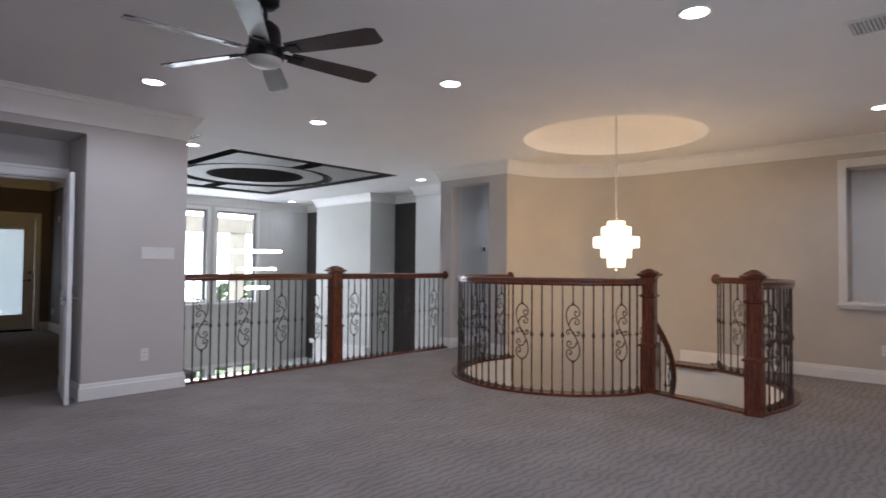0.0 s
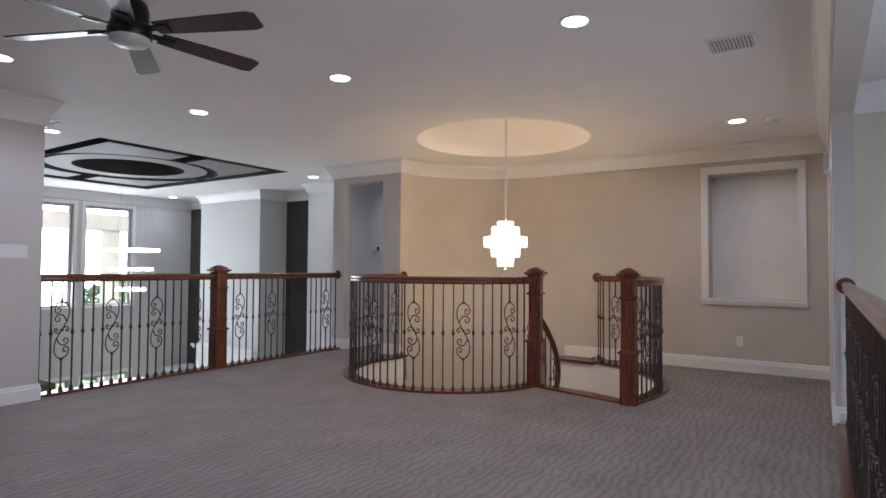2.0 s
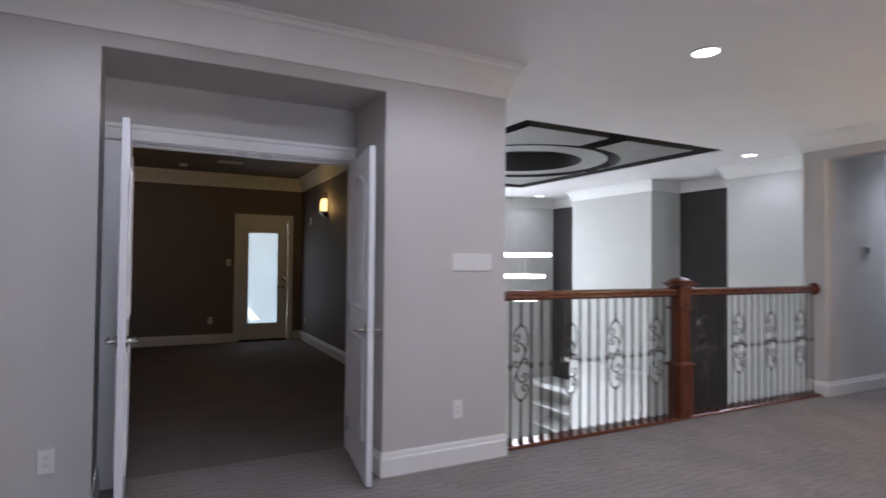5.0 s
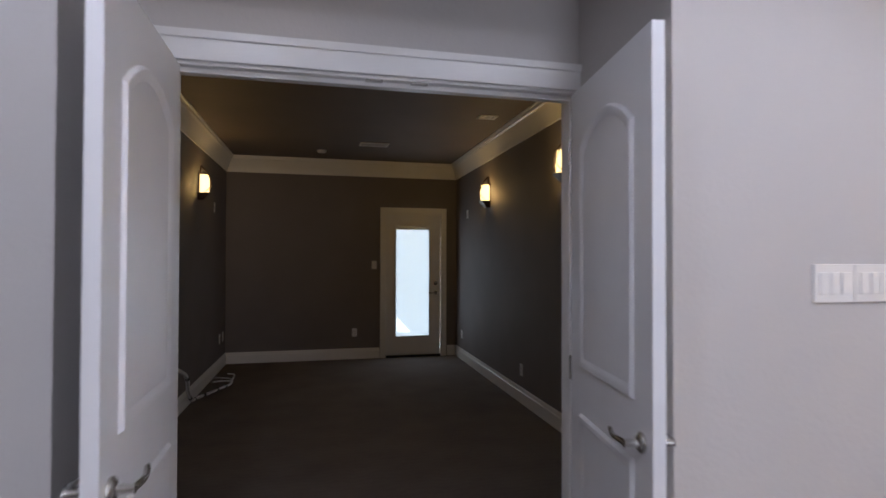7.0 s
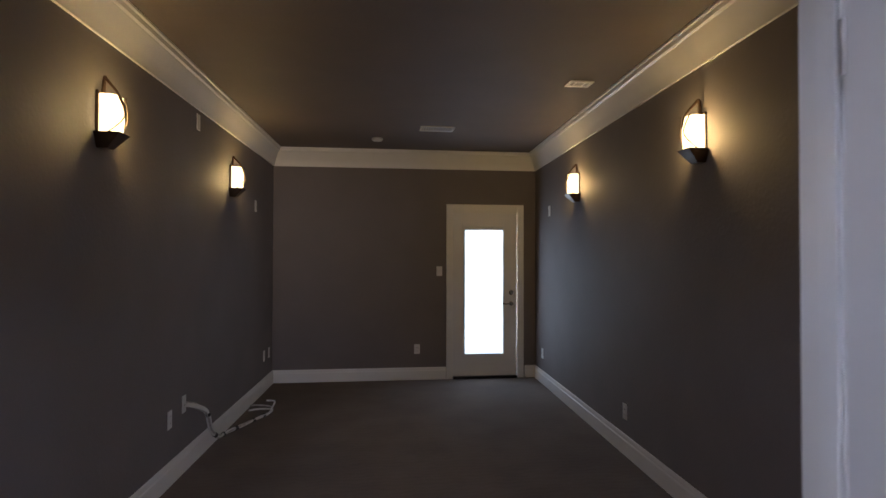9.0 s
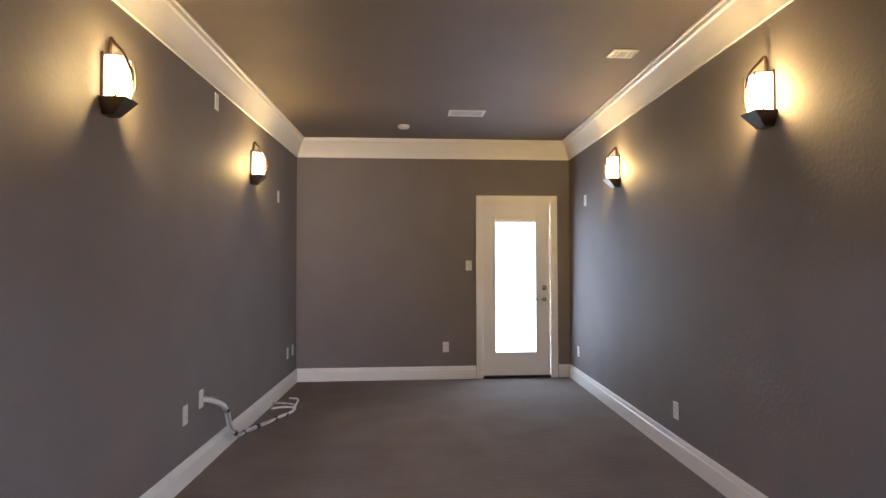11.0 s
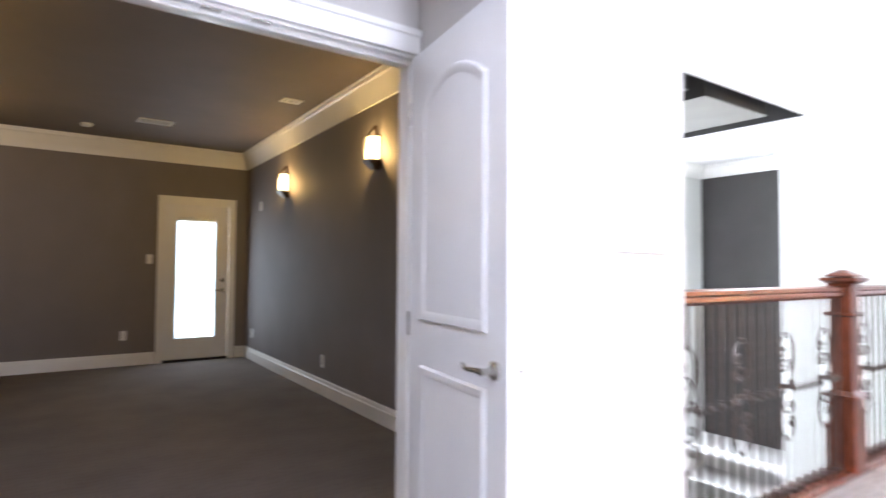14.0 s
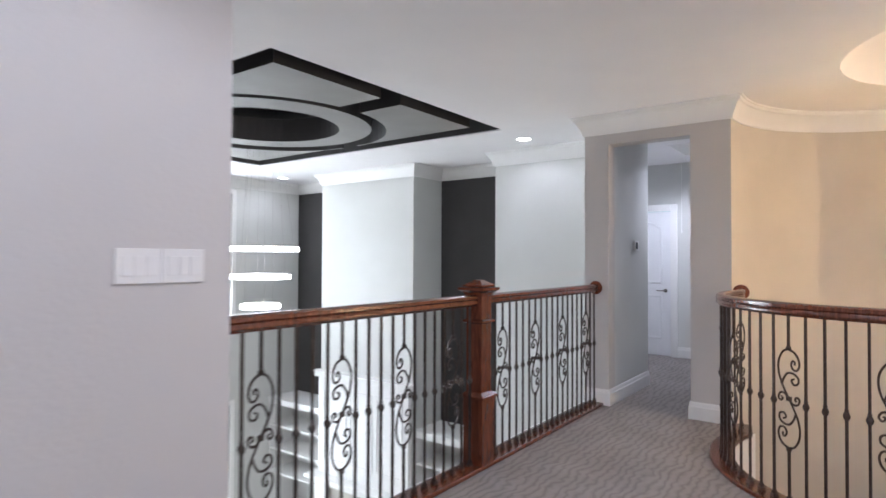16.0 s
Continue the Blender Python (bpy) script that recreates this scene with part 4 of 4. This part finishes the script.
plate("light_switch", 2.528, YP, 1.33, -90, 3, "white three-gang switch plate on the greige wall")
plate("light_switch", 2.682, YP, 1.33, -90, 3, "white three-gang switch plate on the greige wall")
plate("wall_outlet", 2.50, YP, 0.36, -90, 1, "white duplex outlet low on the greige wall", "outlet")
plate("wall_outlet", 0.25, YP, 0.36, -90, 1, "white duplex outlet low on the greige wall", "outlet")
plate("light_switch", 2.0, 12.76, 1.31, -90, 1, "white switch plate beside the exterior door")
plate("wall_outlet", 1.73, 12.76, 0.37, -90, 1, "white outlet low on the dark wall", "outlet")
plate("blank_plate", media_x(0.03, 10.18), 10.18, 2.46, 0, 1, "white blank plate high on the dark wall", "blank")
plate("blank_plate", media_x(0.03, 11.91), 11.91, 2.0, 0, 1, "white blank plate high on the dark wall", "blank")
plate("wall_outlet", media_x(0.03, 9.69), 9.69, 0.42, 0, 1, "white outlet low on the dark wall", "outlet")
plate("cable_plate", media_x(0.03, 9.94), 9.94, 0.46, 0, 1, "white plate with loose cables hanging out", "blank")
plate("wall_outlet", media_x(0.03, 12.33), 12.33, 0.39, 0, 1, "white outlet low on the dark wall", "outlet")
plate("wall_outlet", media_x(0.03, 12.57), 12.57, 0.39, 0, 1, "white outlet low on the dark wall", "outlet")
plate("blank_plate", media_x(3.20, 12.08), 12.08, 2.0, 180, 1, "white blank plate high on the dark wall", "blank")
plate("wall_outlet", media_x(3.20, 9.92), 9.92, 0.32, 180, 1, "white outlet low on the dark wall", "outlet")
plate("wall_outlet", media_x(3.20, 12.4), 12.4, 0.35, 180, 1, "white outlet low on the dark wall", "outlet")
plate("wall_outlet", XE, 0.98, 0.36, 180, 1, "white outlet low on the warm-tinted greige wall", "outlet")
plate("wall_outlet", XE + 0.3, 0.72, 1.28, 180, 1, "white outlet inside the framed recess", "outlet")
plate("light_switch", 6.35, YS, 1.28, 90, 1, "white switch plate beside the doorway")
plate("wall_outlet", 6.35, YS, 0.36, 90, 1, "white outlet low beside the doorway", "outlet")
th = holder("thermostat", 7.6, 6.05, 1.50, "small thermostat with a black screen on the hallway wall", "thermostat")
part("case", boxes((-0.06, -0.02, -0.05, 0.06, 0.001, 0.05), bevel=0.004), M_PLASTIC, th)
part("screen", boxes((-0.04, -0.023, -0.035, 0.02, -0.0195, 0.035), bevel=0.001), M_SHADOW, th, "black screen")
chm = holder("door_chime", 7.75, YS, 2.33, "grey and white door chime box high on the wall", "door chime")
part("case", boxes((-0.09, -0.001, -0.1, 0.09, 0.05, 0.1), bevel=0.006), M_PLASTIC, chm)
part("side_panel", boxes((-0.096, 0.004, -0.085, -0.089, 0.045, 0.085)), M_GREY, chm, "grey side panel")

bm = bmesh.new()
tube(bm, [(9.97, 6.18, CEIL - 0.001), (9.972, 6.181, 2.2), (9.97, 6.18, 1.76)], 0.003, 5)
lathe(bm, [(0.003, 0.02), (0.008, 0.0), (0.008, -0.02), (0.003, -0.025)], 10, (9.97, 6.18, 1.75))
thing("pull_cord", bm, M_PLASTIC, "thin white pull cord hanging from the hallway ceiling", "cord")

# loose cables
cab = holder("loose_cables", media_x(0.03, 9.94), 9.94, 0.46, "taped grey cable bundle hanging from a wall plate onto carpet", "cable")
random.seed(4)
RUN = [(0.004, 0, 0.0), (0.06, 0.06, -0.03), (0.09, 0.22, -0.12), (0.08, 0.36, -0.28), (0.07, 0.62, -0.41), (0.09, 0.82, -0.435), (0.17, 1.02, -0.44), (0.25, 1.20, -0.435), (0.33, 1.34, -0.43)]
for i in range(5):
    a = 2 * math.pi * i / 5
    pts = [(x + 0.010 * math.cos(a + 5 * y) + 0.006, y + 0.010 * math.sin(a + 5 * y), z + 0.009 * math.sin(a + 6 * y)) for x, y, z in RUN]
    dx, dz = random.uniform(-0.16, 0.03), random.uniform(0.0, 0.05)
    pts += [(0.36 + random.uniform(-0.02, 0.02), 1.40, -0.41 + dz), (0.36 + dx, 1.42 + dx * 0.4, -0.40 + dz * 1.6), (0.30 + dx, 1.36 + dx * 0.5, -0.395 + dz * 2)]
    bm = bmesh.new()
    tube(bm, smooth_curve(pts, 6), 0.0075, 6)
    part("cable", bm, M_CABLE if i % 2 else M_PLASTIC, cab, "", 60)
run = smooth_curve(RUN, 6)
for k in (12, 21, 27, 33, 40, 45):
    bm = bmesh.new()
    tube(bm, [p + Vector((0.006, 0, 0)) for p in run[k:k + 2]], 0.0185, 10)
    part("tape", bm, M_SHADOW, cab, "band of black tape", 60)

# ---- wall sconces ----


def sconce():
    s = holder("wall_sconce", 0, 0, 0, "lit amber glass wall sconce with a bronze frame", "wall lamp", "media room sconces")
    part("back_plate", boxes((-0.05, 0, -0.10, 0.05, 0.014, 0.13), bevel=0.004), M_BRONZE, s)
    bm = bmesh.new()
    n = 9
    rings = []
    for i in range(7):
        t = i / 6
        z = -0.075 + 0.185 * t
        out = 0.098 + 0.008 * math.sin(math.pi * t)
        rings.append([bm.verts.new((0.060 * math.copysign(abs(math.cos(a)) ** 0.6, math.cos(a)), 0.022 + (out - 0.022) * math.sin(a) ** 0.6, z)) for a in [math.pi * k / (n - 1) for k in range(n)]])
    for r0, r1 in zip(rings, rings[1:]):
        for k in range(n - 1):
            bm.faces.new((r0[k], r0[k + 1], r1[k + 1], r1[k]))
        bm.faces.new((r0[-1], r0[0], r1[0], r1[-1]))
    bm.faces.new(rings[0])
    bm.faces.new(rings[-1][::-1])
    part("glass_shade", bm, M_AMBER, s, "glowing amber glass shade", 60).visible_shadow = False
    bm = bmesh.new()
    for y0, w, z0, z1, w1, y1 in ((0.118, 0.07, -0.075, -0.15, 0.035, 0.05),):
        a = [bm.verts.new(p) for p in ((-w, 0, z0), (w, 0, z0), (w * 0.9, y0, z0), (-w * 0.9, y0, z0))]
        b = [bm.verts.new(p) for p in ((-w1, 0, z1), (w1, 0, z1), (w1, y1, z1), (-w1, y1, z1))]
        bm.faces.new(a)
        bm.faces.new(b[::-1])
        for k in range(4):
            bm.faces.new((a[k - 1], a[k], b[k], b[k - 1]))
    part("cup", bm, M_BRONZE, s, "tapered bronze cup")
    bm = bmesh.new()
    tube(bm, smooth_curve([(0.0, 0.012, 0.10), (0.0, 0.02, 0.20), (0.012, 0.04, 0.185), (0.02, 0.09, 0.125), (0.005, 0.119, 0.05)], 6), 0.011, 6, 0.5)
    part("finial", bm, M_BRONZE, s, "curved bronze hook", 50)
    for off in (-0.03, 0.03):
        bm = bmesh.new()
        tube(bm, smooth_curve([(off * 2.0, 0.06, -0.08), (off * 1.1, 0.112, -0.02), (off * 0.6, 0.122, 0.03), (off * 1.5, 0.10, 0.115)], 4), 0.004, 5)
        part("strap", bm, M_BRONZE, s, "thin bronze strap")
    return s


first = sconce()
first.matrix_basis = pose(SCONCES[0][0], SCONCES[0][1], 2.15, 0, 0, -90)
for sx_, sy_, side_ in SCONCES[1:]:
    copy_thing(first, pose(sx_, sy_, 2.15, 0, 0, -90 * side_))

# ---- living room: fireplace, shelves, windows ----
fp = holder("fireplace", XB, (9.29 + 11.18) / 2, LOW, "tall white panelled fireplace surround with mantel", "fireplace")
FY = 0.945
part("overmantel", boxes((-0.07, -FY + 0.02, 1.10, -0.002, FY - 0.02, 2.60), (-0.13, -FY - 0.03, 2.60, -0.002, FY + 0.03, 2.64), (-0.16, -FY - 0.05, 2.64, -0.002, FY + 0.05, 2.69), bevel=0.004), M_TRIM, fp, "white panelled overmantel")
for y0, y1 in ((-0.82, -0.30), (-0.24, 0.24), (0.30, 0.82)):
    part("panel", boxes((-0.082, y0, 1.30, -0.069, y1, 1.34), (-0.082, y0, 2.40, -0.069, y1, 2.44), (-0.082, y0, 1.34, -0.069, y0 + 0.04, 2.40), (-0.082, y1 - 0.04, 1.34, -0.069, y1, 2.40)), M_TRIM, fp, "raised panel moulding")
part("mantel_shelf", boxes((-0.28, -FY - 0.08, 1.04, -0.002, FY + 0.08, 1.10), (-0.2, -FY - 0.02, 0.97, -0.002, FY + 0.02, 1.04), bevel=0.008), M_TRIM, fp, "deep white mantel shelf")
for sgn in (-1, 1):
    part("pilaster", boxes((-0.14, sgn * 0.92 - 0.12 * (sgn > 0) * 2 + 0.0, 0, -0.002, sgn * 0.92 + 0.24 * (sgn < 0), 0.97), bevel=0.006), M_TRIM, fp)
part("hearth_surround", boxes((-0.06, -0.68, 0, -0.002, -0.5, 0.97), (-0.06, 0.5, 0, -0.002, 0.68, 0.97), (-0.06, -0.5, 0.72, -0.002, 0.5, 0.97)), M_TILE, fp, "pale stone surround")
part("firebox", boxes((-0.03, -0.5, 0.0, -0.001, 0.5, 0.72)), M_SHADOW, fp, "black firebox")


def bookcase(y0, y1):
    b = holder("built_in_bookcase", XB + 0.05, y0, LOW, "empty white built-in bookcase beside the fireplace", "bookcase", "built-in bookcases")
    w, d, h = y1 - y0, XD - XB - 0.05, 2.0
    part("side", boxes((0, 0.002, 0, d, 0.03, h)), M_TRIM, b)
    part("side", boxes((0, w - 0.03, 0, d, w - 0.002, h)), M_TRIM, b)
    part("back", boxes((d - 0.02, 0.03, 0, d - 0.002, w - 0.03, h)), M_TRIM, b)
    part("top", boxes((-0.03, 0.002, h, d, w - 0.002, h + 0.04), (-0.015, 0.002, h - 0.06, 0.0, w - 0.002, h)), M_TRIM, b)
    for z in (0.1, 0.75, 1.15, 1.55):
        part("shelf", boxes((0.005, 0.03, z, d - 0.02, w - 0.03, z + 0.03)), M_TRIM, b)


bookcase(7.90, 9.29)
bookcase(11.18, YN)


def window(x0, x1, z0, z1):
    w = holder("window", (x0 + x1) / 2, YN, z0, "tall white-framed window filled with daylight", "window", "living room windows")
    h, hw, t = z1 - z0, (x1 - x0) / 2, 0.05
    part("window_frame", boxes((-hw, 0.06, 0, -hw + t, 0.12, h), (hw - t, 0.06, 0, hw, 0.12, h), (-hw + t, 0.06, 0, hw - t, 0.12, t), (-hw + t, 0.06, h - t, hw - t, 0.12, h), bevel=0.004), M_GREY, w, "grey window sash")
    part("window_sill", boxes((-hw - 0.05, -0.04, -0.03, hw + 0.05, 0.06, 0.002), bevel=0.005), M_TRIM, w, "white sill")
    part("casing", boxes((-hw - 0.07, -0.014, 0.0, -hw, -0.001, h + 0.07), (hw, -0.014, 0, hw + 0.07, -0.001, h + 0.07), (-hw, -0.014, h, hw, -0.001, h + 0.07), bevel=0.003), M_TRIM, w, "white casing")
    pn = part("pane", boxes((-hw + t, 0.088, t, hw - t, 0.092, h - t)), M_GLASS, w, "clear glass pane")
    pn.visible_shadow = False


for x0, x1 in WINDOWS:
    window(x0, x1, 0.37, 2.42)
    window(x0, x1, -2.9, -1.05)
structure("backdrop", boxes((-10, 28, -6, 30, 28.1, 16)), M_OUT, "bright hazy daylight beyond the windows", "backdrop")
structure("ground", boxes((-40, 13.0, LOW - 0.5, 60, 27.9, LOW - 0.3)), M_GROUND, "lawn outside the windows", "ground")
pc = holder("porch_column", 8.3, 15.6, LOW - 0.3, "tan stucco porch column outside the windows", "column")
part("shaft", boxes((-0.16, -0.16, 0, 0.16, 0.16, 5.5), bevel=0.01), M_STUCCO, pc)
part("beam", boxes((-3.6, -0.2, 5.5, 1.5, 0.2, 5.9), bevel=0.01), M_STUCCO, pc)


def tree(x, y, height, seed):
    rnd = random.Random(seed)
    t = holder("tree", x, y, LOW - 0.3, "leafy green garden tree outside the windows", "tree", "garden trees")
    bm = bmesh.new()
    tube(bm, [(0, 0, 0), (0.05, 0.03, height * 0.3), (-0.04, 0.05, height * 0.65), (0, 0, height * 0.9)], 0.12, 7, 0.3)
    for k in range(6):
        a, z = rnd.uniform(0, 6.28), height * rnd.uniform(0.35, 0.7)
        tube(bm, [(0, 0, z), (0.5 * math.cos(a), 0.5 * math.sin(a), z + 0.4), (1.0 * math.cos(a), 1.0 * math.sin(a), z + 0.7)], 0.05, 5, 0.3)
    part("trunk", bm, M_STUCCO, t, "grey-brown trunk")
    vs, fs = [], []
    for k in range(2600):
        a, u = rnd.uniform(0, 6.28), rnd.uniform(-1, 1)
        r = (1 - u * u) ** 0.5 * rnd.uniform(0.3, 1.0) * (1.3 + 0.3 * math.sin(3 * a))
        c = Vector((r * math.cos(a), r * math.sin(a), height * (0.66 + 0.36 * u)))
        d = Vector((rnd.uniform(-1, 1), rnd.uniform(-1, 1), rnd.uniform(-1, 1))).normalized() * 0.09
        e = d.orthogonal().normalized() * 0.05
        i = len(vs)
        vs += [c - d, c + e, c + d, c - e]
        fs.append((i, i + 1, i + 2, i + 3))
    me = bpy.data.meshes.new("crown")
    me.from_pydata(vs, [], fs)
    me.materials.append(M_LEAF)
    ob = new("crown", me)
    ob.parent = t


tree(9.5, 18.5, 3.9, 1)
tree(11.0, 20.5, 4.0, 2)
tree(8.3, 22.5, 3.2, 3)
